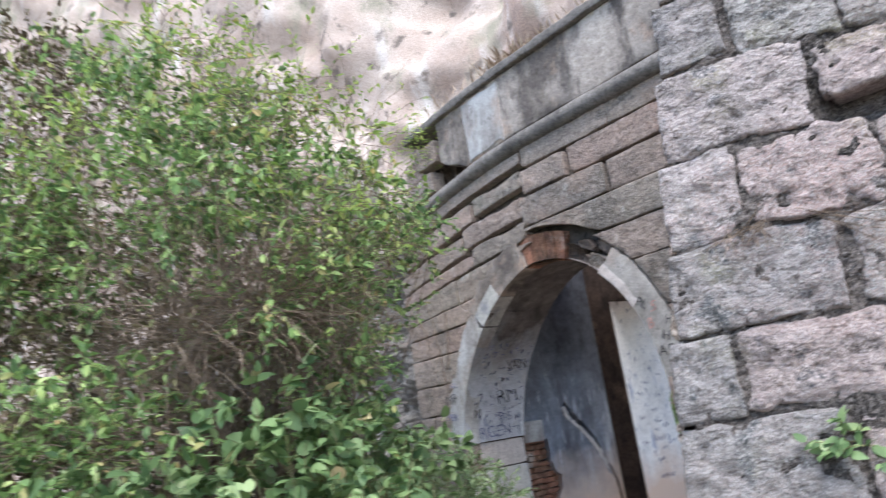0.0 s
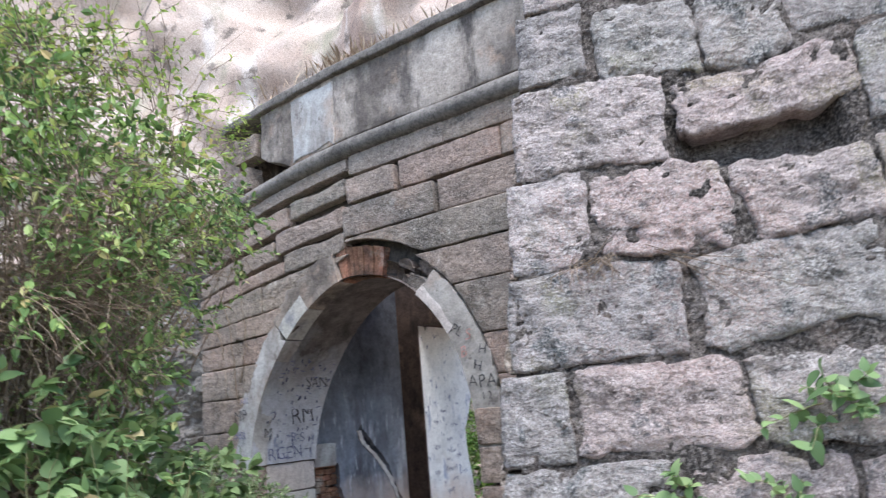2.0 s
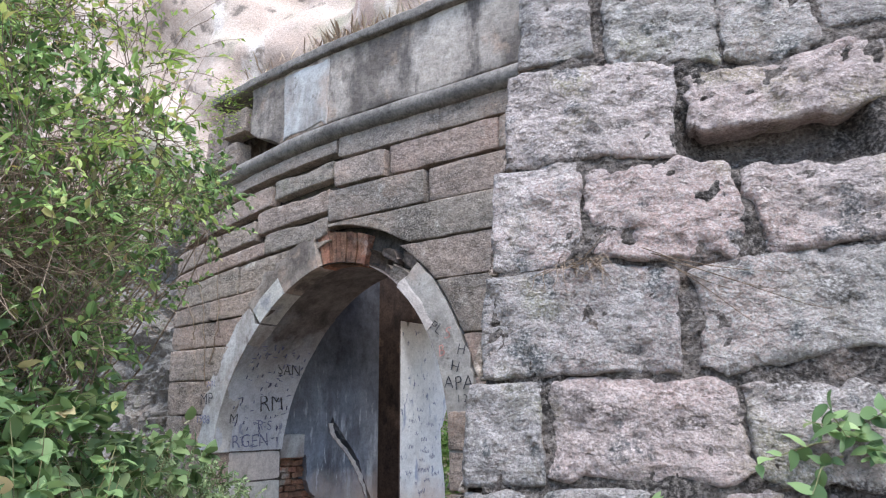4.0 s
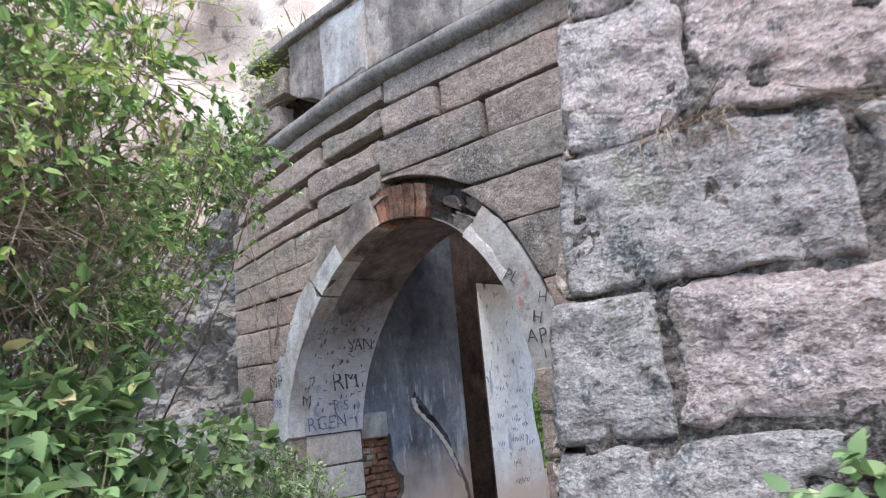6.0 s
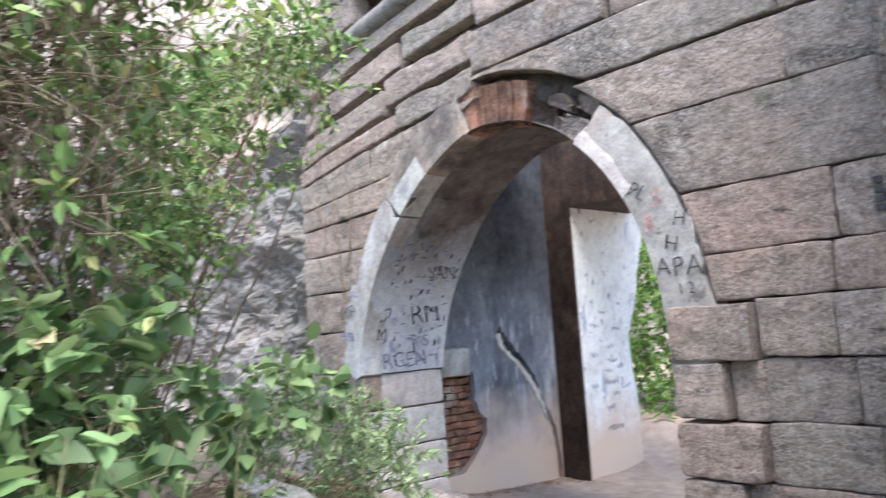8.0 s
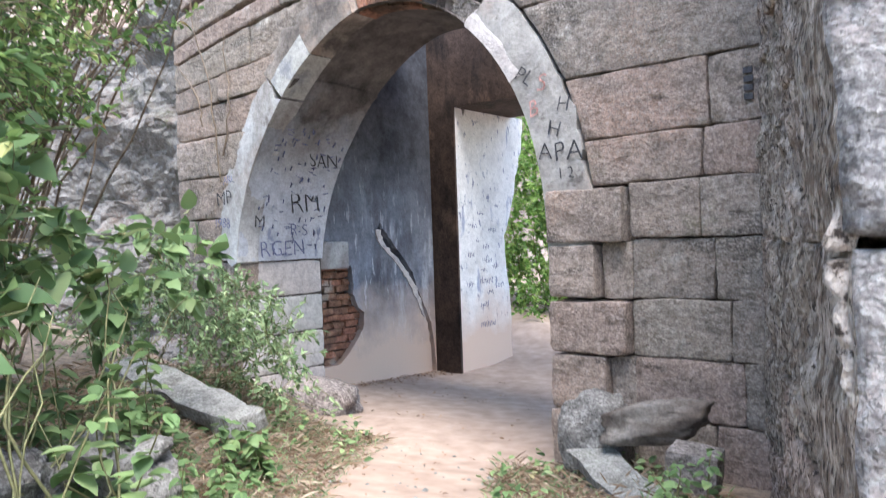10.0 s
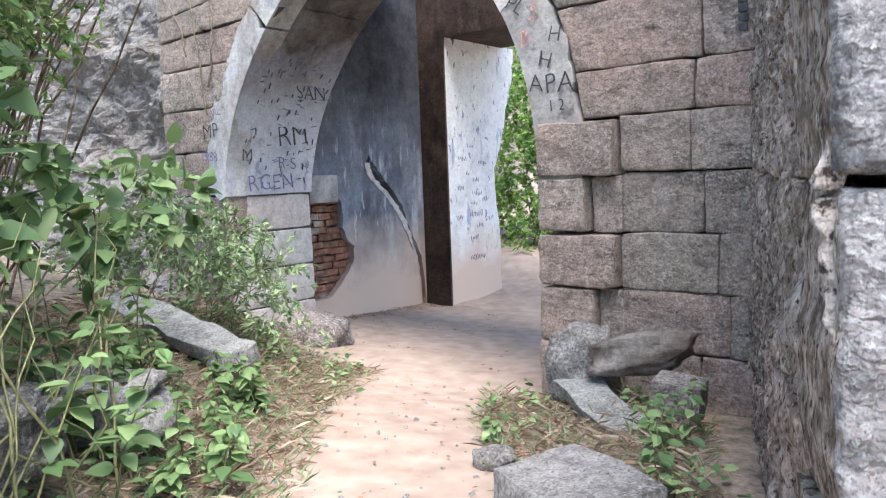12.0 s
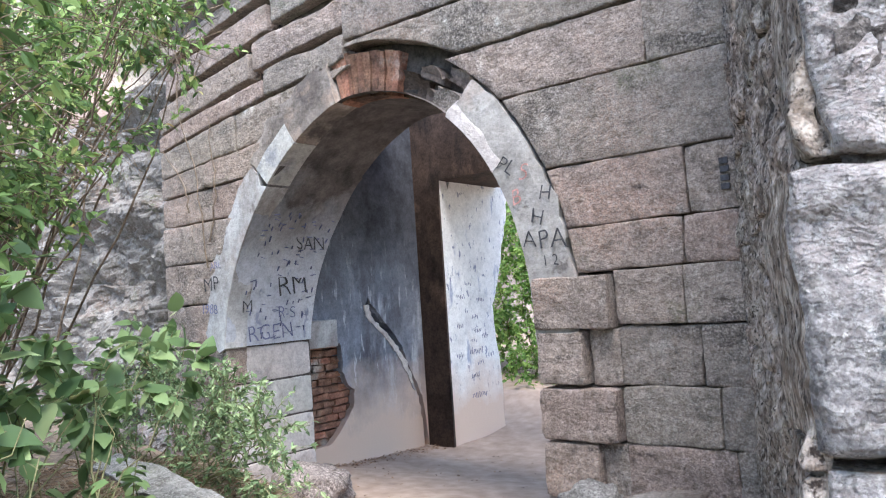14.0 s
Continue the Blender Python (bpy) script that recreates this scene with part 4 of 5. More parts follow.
ROWS_B = [
    (0.25, 0.72, (-0.34, 0.3, 1.0, 1.9, 2.8, 3.8, 4.4)), (0.72, 1.18, (-0.34, 0.12, 0.8, 1.5, 2.3, 3.2, 4.0, 4.4)), (1.185, 1.585, (-0.335, 0.34, 0.9, 1.7, 2.4, 3.4, 4.4)),
    (1.60, 1.955, (-0.325, -0.03, 0.62, 1.25, 1.9, 2.7, 3.5, 4.4)),
]
s = 100
for z0, z1, cuts in ROWS_B:
    for u0, u1 in zip(cuts, cuts[1:]):
        s += 1
        block(u0 + 0.003, u1 - 0.003, z0 + 0.003, z1 - 0.002, s)
for u0, u1, z0, z1, t in ((-0.28, 0.46, 1.963, 2.362, 0.0), (0.50, 1.2, 1.98, 2.36, 0.08), (1.21, 2.0, 1.97, 2.41, 0), (2.01, 2.9, 1.97, 2.41, 0),
                          (-0.248, 0.105, 2.375, 2.815, 0.0), (0.125, 0.70, 2.395, 2.79, -0.02), (0.73, 1.26, 2.36, 2.74, 0.08), (1.28, 2.1, 2.42, 2.84, 0), (2.11, 2.9, 2.42, 2.84, 0),
                          (-0.205, 0.52, 2.832, 3.30, -0.05), (0.55, 1.28, 2.90, 3.19, 0.12), (1.3, 2.2, 2.86, 3.31, 0), (2.21, 3.0, 2.85, 3.31, 0),
                          (-0.155, 0.165, 3.32, 3.745, 0), (0.215, 0.675, 3.26, 3.67, -0.02), (0.69, 1.06, 3.24, 3.67, 0.06), (1.07, 1.9, 3.33, 3.74, 0), (1.91, 2.8, 3.33, 3.74, 0),
                          (-0.11, 0.57, 3.755, 4.21, 0), (0.58, 1.22, 3.69, 4.21, 0), (1.23, 2.0, 3.75, 4.21, 0), (-0.06, 0.32, 4.22, 4.67, 0), (0.33, 1.02, 4.22, 4.67, 0), (1.03, 1.9, 4.22, 4.67, 0),
                          (-0.02, 0.62, 4.68, 5.1, 0), (0.63, 1.5, 4.68, 5.1, 0), (2.92, 3.6, 1.97, 2.41, 0), (3.62, 4.4, 1.97, 2.41, 0), (2.92, 3.7, 2.42, 2.84, 0), (3.72, 4.4, 2.42, 2.84, 0), (3.02, 3.8, 2.85, 3.31, 0),
                          (3.82, 4.4, 2.85, 3.31, 0), (2.82, 3.5, 3.33, 3.74, 0), (3.52, 4.4, 3.33, 3.74, 0), (2.02, 2.8, 3.75, 4.21, 0), (2.82, 3.6, 3.75, 4.21, 0), (3.62, 4.4, 3.75, 4.21, 0), (1.92, 2.7, 4.22, 4.67, 0), (2.72, 3.5, 4.22, 4.67, 0), (3.52, 4.4, 4.22, 4.67, 0),
                          (1.52, 2.3, 4.68, 5.1, 0), (2.32, 3.2, 4.68, 5.1, 0), (3.22, 4.4, 4.68, 5.1, 0), (0.02, 0.8, 5.11, 5.45, 0), (0.82, 1.7, 5.11, 5.45, 0), (1.72, 2.6, 5.11, 5.45, 0), (2.62, 3.5, 5.11, 5.45, 0), (3.52, 4.4, 5.11, 5.45, 0)):
    s += 1
    block(u0, u1, z0, z1, s, t)
for z0, z1, cuts in ((0.25, 0.70, (0.02, 0.9, 2.0, 2.95)), (0.70, 1.16, (0.02, 0.55, 1.5, 2.95)), (1.17, 1.575, (0.02, 0.42, 1.9, 2.95)), (1.58, 1.95, (0.02, 0.5, 1.4, 2.95)),
                     (1.96, 2.36, (0.02, 0.38, 1.7, 2.95)), (2.37, 2.81, (0.02, 0.5, 1.3, 2.95)), (2.82, 3.3, (0.02, 0.4, 1.6, 2.95)), (3.31, 3.74, (0.02, 0.5, 2.95)), (3.75, 4.2, (0.02, 0.4, 1.6, 2.95)), (4.21, 5.1, (0.02, 0.5, 2.95))):
    for a0, a1 in zip(cuts, cuts[1:]):
        s += 1
        na, nb = max(9, int((a1 - a0) / 0.018)), 24 if z0 < 3.5 else 9
        v, f = stone(lambda a, b, d: flank(a, b, d), a0 + 0.012, a1 - 0.002, z0, z1, na, nb, s, bulge=0.0, rough=0.026, round_=0.008, jit=0.006, thick=0.03 if a0 < 0.1 else 0.2, power=8.0, lip=0.012, worn=0.002)
        soup("granite_block", v, f, GRANITE_RAW, bast, smooth=True)

# ---- rock behind and beside the gate ----


def rock_sheet(name, fn, na, nb, amp, freq, seed, mat, label, kind="structure", lumps=0.0, smooth=True):
    verts, faces = [], []
    for j in range(nb + 1):
        for i in range(na + 1):
            p, nrm = fn(i / na, j / nb)
            q = Vector(p) * freq + Vector((seed, 0, 0))
            d = amp * (noise.noise(q) + 0.5 * noise.noise(q * 2.3) + 0.25 * noise.noise(q * 5.1))
            if lumps:
                near = noise.voronoi(q * lumps + Vector((noise.noise(q * 3), noise.noise(q * 3 + Vector((4, 4, 4))), 0)) * 0.4)[0]
                d += amp * 0.35 * min(0.35, near[1] - near[0]) + amp * 0.12 * noise.noise(q * 11) + amp * 0.10 * noise.noise(q * 23)
                ledge = (p[2] * 2.3 + 0.9 * noise.noise(q * 1.3) + 0.25 * noise.noise(q * 6)) % 1.0
                d += amp * 0.30 * (ledge - 0.5) * (0.6 + noise.noise(q * 0.9))
            verts.append(tuple(Vector(p) + Vector(nrm) * d))
    W = na + 1
    for j in range(nb):
        for i in range(na):
            k = j * W + i
            faces.append((k, k + 1, k + W + 1, k + W))
    return tagged(soup(name, verts, faces, mat, smooth=smooth), label, "rock", kind=kind)


rock_sheet("backdrop_cliff", lambda u, v: ((-60 + 52 * u, 17 + 7 * v - 44 * max(0, 0.42 - 0.612 * u) + 1.2 * max(0, 52 * u - 48.5) ** 2, -1 + (26 + 60 * max(0, 0.42 - 0.612 * u)) * v), (0, -1, 0.2)), 110, 80, 1.7, 0.2, 4, CLIFF, "pale pinkish granite cliff streaked with white behind the gate")
rock_sheet("rock_wall", lambda u, v: ((-15 + 7.45 * u, 6.45 + 0.5 * v + (1 - u) * -1.6, -0.2 + v * (4.6 + 0.5 * sin(u * 7))), (0, -1, 0.1)), 300, 190, 0.3, 1.1, 9, RUBBLE, "grey rough rubble rock wall beside the gate", lumps=2.2, smooth=False)

# ---- fallen stones ----
slab("fallen_slab", (-2.63, 4.42, 0.52), (0.5, 0.36, 0.2), -28, (3, -4), 3, SLABSTONE, "flat grey broken slab lying beside the path")
slab("fallen_beam", (-5.72, 4.86, 0.74), (1.6, 0.22, 0.10), -5, (14, 5), 8, SLABSTONE, "long grey stone beam fallen on the bank")
boulder("boulder", (-3.02, 5.80, 0.70), (0.54, 0.21, 0.19), 31, LOGSTONE, "smooth brown elongated boulder against the gate wall", turn=6, tilt=0, amount=0.28, flat=0.72, lean=-14)
boulder("stone", (-3.40, 5.92, 0.54), (0.36, 0.36, 0.46), 9, ROCK, "rough grey rubble stone beside the jamb", flat=0.7)
slab("thin_slab", (-3.12, 5.56, 0.47), (0.7, 0.2, 0.07), -36, (6, 3), 12, SLABSTONE, "thin grey slab leaning on the rubble")
slab("stone", (-2.76, 5.62, 0.54), (0.22, 0.18, 0.2), 10, (4, 5), 14, ROCK, "squared greenish grey stone among weeds")
boulder("boulder", (-4.0, 3.2, 0.86), (0.38, 0.32, 0.3), 14, ROCK, "grey rock half hidden by plants", flat=0.6, amount=0.35)
boulder("boulder", (-4.35, 3.72, 0.76), (0.6, 0.36, 0.26), 15, SLABSTONE, "low grey rock on the bank", flat=0.6, turn=10, amount=0.35)
boulder("stone", (-6.35, 6.55, 0.28), (0.75, 0.6, 0.42), 19, ROCK, "rounded plastered footing stone at the jamb", flat=0.8)
boulder("stone", (-3.17, 4.72, 0.46), (0.18, 0.13, 0.11), 21, ROCK, "small pale stone on the path edge", flat=0.7)

# ---- plants ----


def tubes(lines, r0, r1, sides=4):
    verts, faces = [], []
    for ln in lines:
        n = len(ln)
        base = len(verts)
        for i, p in enumerate(ln):
            p = np.array(p)
            t = np.array(ln[min(n - 1, i + 1)]) - np.array(ln[max(0, i - 1)])
            t = t / (np.linalg.norm(t) + 1e-9)
            a = np.cross(t, (0.3, 0.2, 0.93))
            a /= np.linalg.norm(a) + 1e-9
            b = np.cross(t, a)
            r = r0 + (r1 - r0) * i / (n - 1)
            for k in range(sides):
                w = 2 * pi * k / sides
                verts.append(p + r * (cos(w) * a + sin(w) * b))
        for i in range(n - 1):
            for k in range(sides):
                k2 = (k + 1) % sides
                faces.append((base + i * sides + k, base + i * sides + k2, base + (i + 1) * sides + k2, base + (i + 1) * sides + k))
    return verts, faces


def leaf_soup(pos, way, up, length, ratio, broad=False):
    """Folded pointed leaves: arrays of places, directions, upper sides and lengths."""
    n = len(pos)
    way = way / (np.linalg.norm(way, axis=1, keepdims=True) + 1e-9)
    side = np.cross(way, up)
    side /= np.linalg.norm(side, axis=1, keepdims=True) + 1e-9
    nrm = np.cross(side, way)
    L_ = length[:, None]
    w = L_ * ratio
    if not broad:
        v = np.stack([pos, pos + way * L_ * 0.28 + side * w * 0.42 + nrm * w * 0.13, pos + way * L_ * 0.62 + side * w * 0.40 + nrm * w * 0.09,
                      pos + way * L_ - nrm * L_ * 0.12, pos + way * L_ * 0.62 - side * w * 0.40 + nrm * w * 0.09, pos + way * L_ * 0.28 - side * w * 0.42 + nrm * w * 0.13], axis=1).reshape(-1, 3)
        k = np.arange(n)[:, None] * 6
        return v, np.concatenate([k + np.array([0, 1, 2, 3]), k + np.array([0, 3, 4, 5])], axis=0)
    rows = []
    for t, half in ((0.0, 0.12), (0.1, 0.38), (0.3, 0.5), (0.52, 0.44), (0.75, 0.27), (0.92, 0.1), (1.0, 0.01)):
        mid = pos + way * L_ * t - nrm * L_ * (0.22 * t * t)
        wave = 0.10 + 0.05 * (1 if int(t * 20) % 2 else -1)
        rows += [mid + side * w * half + nrm * w * wave * half * 2, mid, mid - side * w * half + nrm * w * wave * half * 2]
    v = np.stack(rows, axis=1).reshape(-1, 3)
    k = np.arange(n)[:, None] * 21
    f = np.concatenate([k + np.array([q, q + 1, q + 4, q + 3]) for r in range(6) for q in (r * 3, r * 3 + 1)], axis=0)
    return v, f


def wander(start, way, length, n, bend, droop):
    p, d = np.array(start, float), np.array(way, float)
    d /= np.linalg.norm(d)
    out = [p.copy()]
    for _ in range(n):
        d = d + nrng.normal(0, bend, 3) + np.array((0, 0, -droop))
        d /= np.linalg.norm(d)
        p = p + d * length / n
        out.append(p.copy())
    return out


def bush(name, label, base, lobes, density, leaf, ratio, mat, wood, twig_len=0.32, per_twig=16, droop=0.04, stem_r=0.012, category="bush", bare_twigs=0, clear=-0.55, flat=0.45):
    """Stems from the base to each lobe, twigs fanning out of it, and leaves along the twigs. A lobe: x, y, z, radius."""
    top = holder(name, label, category)
    lines, fine = [], []
    pos, way, upv, size = [], [], [], []
    for x, y, z, r in lobes:
        c = np.array((x, y, z))
        for _ in range(3):
            b = base[int(nrng.integers(len(base)))]
            st = np.array((b[0] + nrng.normal(0, 0.12), b[1] + nrng.normal(0, 0.12), 0))
            st[2] = ground_height(st[0], st[1]) - 0.03
            end = c + nrng.normal(0, r * 0.4, 3)
            mid = (st + end) / 2 + nrng.normal(0, 0.18, 3) + np.array((0, 0, 0.15))
            ln = [st * (1 - t) ** 2 + 2 * mid * t * (1 - t) + end * t * t + nrng.normal(0, 0.018, 3) * (0 < t < 1) for t in np.linspace(0, 1, 11)]
            lines.append(ln)
        n = int(density * r * r)
        for i in range(n + bare_twigs):
            d = nrng.normal(0, 1, 3)
            d /= np.linalg.norm(d)
            rad = r * nrng.uniform(0.15, 0.95)
            a = c + d * rad * np.array((1, 1, 0.9))
            tw = wander(a, d + nrng.normal(0, 0.7, 3) + np.array((0, 0, 0.35)), twig_len * nrng.uniform(0.5, 1.3), 5, 0.2, droop)
            if off_path(tw[-1][0], tw[-1][1]) > clear and tw[-1][1] < 11:
                continue
            if off_path(a[0], a[1]) > clear and a[1] < 11:
                continue
            fine.append(tw)
            if i >= n:
                continue
            for q in range(per_twig):
                t_ = nrng.uniform(0.1, 1.0) * 4.99
                k_ = int(t_)
                dd = tw[k_ + 1] - tw[k_]
                pos.append(tw[k_] + dd * (t_ % 1))
                way.append(dd / (np.linalg.norm(dd) + 1e-9) + nrng.normal(0, 0.75, 3) + np.array((0, 0, -0.2)))
                upv.append(np.array((0.1, -0.3, 1.0)) + nrng.normal(0, flat, 3))
                size.append(leaf * nrng.uniform(0.5, 1.25))
    for ln in lines:
        v, f = tubes([ln], stem_r * nrng.uniform(0.6, 1.2), stem_r * 0.35, 5)
        soup("stem", v, f, wood, top, smooth=True)
    v, f = tubes(fine, 0.003, 0.0013, 3)
    soup("twig", v, f, wood, top, "fine brown twigs", kind="stuff")
    v, f = leaf_soup(*map(np.array, (pos, way, upv, size)), ratio, leaf > 0.09)
    soup("crown", v, f, mat, top, "many green leaves", kind="stuff", smooth=leaf > 0.09)
    return top


bush("thorny_bush", "large tangled green bush with dry brown twigs on the bank", [(-4.2, 2.3), (-4.5, 2.8), (-4.4, 1.7)],
           [(-3.95, 3.0, 3.0, 0.42), (-4.7, 3.3, 2.8, 0.42), (-3.8, 2.35, 2.65, 0.3), (-4.3, 2.7, 2.6, 0.3), (-4.3, 2.35, 3.5, 0.6), (-4.05, 3.3, 3.5, 0.34), (-4.4, 1.7, 3.1, 0.4), (-4.2, 1.4, 1.9, 0.6), (-5.0, 2.6, 4.1, 0.6),
            (-4.0, 2.75, 1.75, 0.3), (-5.2, 3.2, 3.7, 0.5), (-4.9, 1.9, 4.3, 0.55), (-5.2, 1.2, 3.4, 0.7), (-4.6, 2.9, 4.2, 0.3), (-4.0, 2.0, 3.3, 0.35), (-3.85, 2.9, 2.3, 0.22), (-4.5, 3.1, 2.2, 0.3), (-4.5, 0.8, 1.7, 0.6), (-5.1, 0.5, 2.6, 0.7), (-5.8, 1.0, 1.8, 0.8), (-4.8, 1.3, 1.3, 0.6), (-6.2, 1.6, 3.4, 0.7), (-4.9, 0.2, 1.5, 0.6)], 290, 0.072, 0.56, LEAF_SMALL, TWIG, 0.42, 14, bare_twigs=60)
bush("thorny_bush", "loose yellowish shoots rising over the thicket", [(-4.3, 2.4), (-4.7, 2.9), (-5.1, 2.0)],
     [(-3.8, 3.25, 3.3, 0.25), (-4.1, 3.35, 3.9, 0.25), (-4.4, 3.1, 4.3, 0.25), (-4.7, 2.5, 4.7, 0.3), (-5.1, 2.2, 5.0, 0.3), (-5.0, 3.1, 4.5, 0.3), (-4.1, 2.5, 4.1, 0.25), (-4.6, 1.5, 3.9, 0.3), (-5.6, 3.0, 4.6, 0.3), (-3.65, 2.6, 3.1, 0.2)], 560, 0.062, 0.52, LEAF_YELLOW, TWIG, 0.6, 9, bare_twigs=10, stem_r=0.008)
bush("dark_dry_thicket", "dense thicket of dry brown twigs behind the bush", [(-5.0, 2.4), (-5.4, 3.0), (-4.8, 1.6)],
     [(-3.9, 2.4, 2.6, 0.42), (-4.1, 2.8, 2.75, 0.42), (-4.0, 2.0, 2.5, 0.4), (-4.5, 2.6, 2.2, 0.5), (-4.9, 2.0, 2.4, 0.7), (-5.3, 2.9, 2.0, 0.7), (-5.8, 2.6, 3.0, 0.8), (-4.4, 2.0, 1.7, 0.5), (-5.2, 2.3, 3.2, 0.6)], 220, 0.048, 0.5, LEAF_DRY_SHADED, TWIG, 0.6, 7, bare_twigs=190, stem_r=0.009)
# added backing: its dark leaves give the bush a shaded interior
bush("dark_dry_thicket", "dense thicket of dark leaves and twigs added as shade behind the bush", [(-5.4, 1.2), (-5.8, 1.9), (-5.3, 0.6)],
     [(-5.2, 1.2, 2.2, 0.7), (-5.4, 1.2, 3.1, 0.6), (-5.7, 1.6, 1.6, 0.8), (-6.2, 2.2, 2.7, 0.8), (-4.9, 0.7, 1.8, 0.5), (-6.3, 2.6, 1.8, 0.8), (-5.3, 0.7, 3.2, 0.5), (-5.5, 0.6, 4.2, 0.6), (-5.9, 1.5, 3.9, 0.6), (-4.9, 2.4, 1.6, 0.5), (-6.9, 1.5, 5.4, 0.7), (-6.6, 2.0, 5.3, 0.5)], 300, 0.07, 0.55, LEAF_DRY_SHADED, TWIG, 0.4, 12, bare_twigs=60, stem_r=0.009)
bush("thorny_bush", "tall leafy bush in front of the rock wall", [(-6.7, 3.8), (-7.1, 4.1), (-7.4, 4.3)],
     [(-5.3, 3.75, 2.6, 0.42), (-5.6, 3.9, 3.2, 0.45), (-6.2, 4.1, 2.5, 0.4), (-6.3, 4.4, 3.4, 0.45), (-7.0, 5.0, 3.6, 0.4), (-7.3, 5.2, 4.0, 0.35), (-6.0, 3.6, 1.7, 0.6), (-7.6, 4.6, 2.8, 0.6), (-6.35, 5.1, 3.85, 0.3), (-5.9, 4.75, 3.8, 0.32), (-5.7, 4.6, 2.9, 0.16), (-5.6, 4.9, 3.85, 0.28), (-5.5, 4.95, 3.45, 0.18), (-5.2, 4.5, 3.6, 0.26)], 360, 0.062, 0.58, LEAF_SMALL, TWIG, 0.34, 17, bare_twigs=40)
bush("leafy_shrub", "low dusty green shrub beside the arch", [(-6.3, 5.5), (-6.8, 5.4)],
     [(-6.2, 5.5, 1.1, 0.32), (-6.6, 5.4, 1.35, 0.34), (-7.0, 5.5, 1.2, 0.36), (-5.9, 5.4, 0.85, 0.28), (-7.4, 5.3, 1.0, 0.4), (-5.6, 5.5, 1.0, 0.26), (-5.9, 5.45, 1.25, 0.28), (-5.2, 5.3, 0.8, 0.18)], 620, 0.05, 0.5, LEAF_GREY, STEM, 0.24, 14, stem_r=0.006)
bush("broadleaf_plant", "bright broad-leaved green plants on the bank", [(-3.5, 2.9), (-3.8, 3.3), (-3.4, 2.4)],
     [(-3.35, 2.6, 1.4, 0.22), (-3.75, 2.7, 1.6, 0.3), (-3.6, 2.1, 1.6, 0.36), (-3.9, 2.3, 1.3, 0.36), (-4.4, 3.2, 1.5, 0.34), (-4.0, 2.95, 1.45, 0.28), (-3.8, 1.7, 1.5, 0.42), (-3.9, 1.2, 1.4, 0.4), (-4.2, 0.8, 1.3, 0.45), (-3.7, 0.9, 1.1, 0.35), (-3.6, 2.25, 1.95, 0.26), (-3.8, 2.8, 1.85, 0.26), (-4.2, 3.3, 1.75, 0.28), (-4.55, 3.8, 1.45, 0.24), (-4.0, 3.2, 1.6, 0.26), (-5.0, 4.4, 1.5, 0.26)],
     215, 0.11, 0.72, LEAF_BROAD, STEM, 0.26, 7, stem_r=0.006, category="plant", flat=0.35)


def nettle(x, y, height, leaf, group):
    """One upright plant: a stem with pairs of broad leaves that shrink towards the top."""
    top = holder("broadleaf_plant", "upright young plant with paired broad green leaves", "plant", group=group)
    z = ground_height(x, y)
    ln = wander((x, y, z - 0.02), (nrng.normal(0, 0.18), nrng.normal(0, 0.18), 1), height, 10, 0.07, 0.0)
    v, f = tubes([ln], 0.005, 0.002, 5)
    soup("stem", v, f, STEM, top, smooth=True)
    pos, way, up, size = [], [], [], []
    spin = nrng.uniform(0, pi)
    for k in range(3, 11):
        spin += pi / 2 + nrng.normal(0, 0.2)
        for side in (0, pi):
            for rep_ in range(2):
                ang = spin + side + nrng.normal(0, 0.35)
                pos.append(ln[k] + np.array((cos(ang), sin(ang), 0.1)) * 0.02)
                way.append((cos(ang), sin(ang), nrng.normal(-0.15, 0.3)))
                up.append(np.array((0, 0, 1)) + nrng.normal(0, 0.22, 3))
                size.append(leaf * (1.15 - 0.06 * k) * nrng.uniform(0.7, 1.2))
    v, f = leaf_soup(*map(np.array, (pos, way, up, size)), 0.72, True)
    soup("leaf", v, f, LEAF_BROAD, top, "paired broad green leaves", kind="stuff", smooth=True)


made = 0
while made < 44:
    x, y = nrng.uniform(-5.0, -2.7), nrng.uniform(2.2, 4.9)
    d = off_path(x, y)
    if not -1.9 < d < -0.55:
        continue
    nettle(x, y, nrng.uniform(0.18, 0.42) + 0.3 * step(0.7, 1.3, -d) * nrng.uniform(0, 1), nrng.uniform(0.07, 0.115), "young plants on the bank")
    made += 1
for x, y, hh in ((-4.3, 3.8, 0.5), (-4.6, 4.0, 0.7), (-4.2, 3.55, 0.6), (-4.95, 4.35, 0.75), (-4.7, 3.75, 0.9), (-5.1, 4.1, 0.9), (-3.15, 2.65, 1.15), (-3.3, 2.5, 1.2), (-3.05, 2.42, 1.1), (-3.4, 2.8, 1.1), (-3.2, 2.3, 1.2), (-3.5, 2.6, 1.25), (-3.35, 2.2, 1.1), (-3.65, 2.9, 1.1), (-3.78, 3.45, 0.7), (-3.95, 3.62, 0.65), (-3.7, 3.15, 0.8), (-4.1, 3.5, 0.75), (-3.9, 3.2, 0.8)):
    nettle(x, y, hh, 0.105, "tall plants on the bank")
for x, y, hh in ((-2.55, 5.2, 0.3), (-2.62, 5.05, 0.25), (-2.5, 4.85, 0.3), (-2.75, 5.3, 0.2), (-2.42, 4.6, 0.22), (-3.4, 5.0, 0.15)):
    nettle(x, y, hh, 0.065, "young plants by the gate wall")
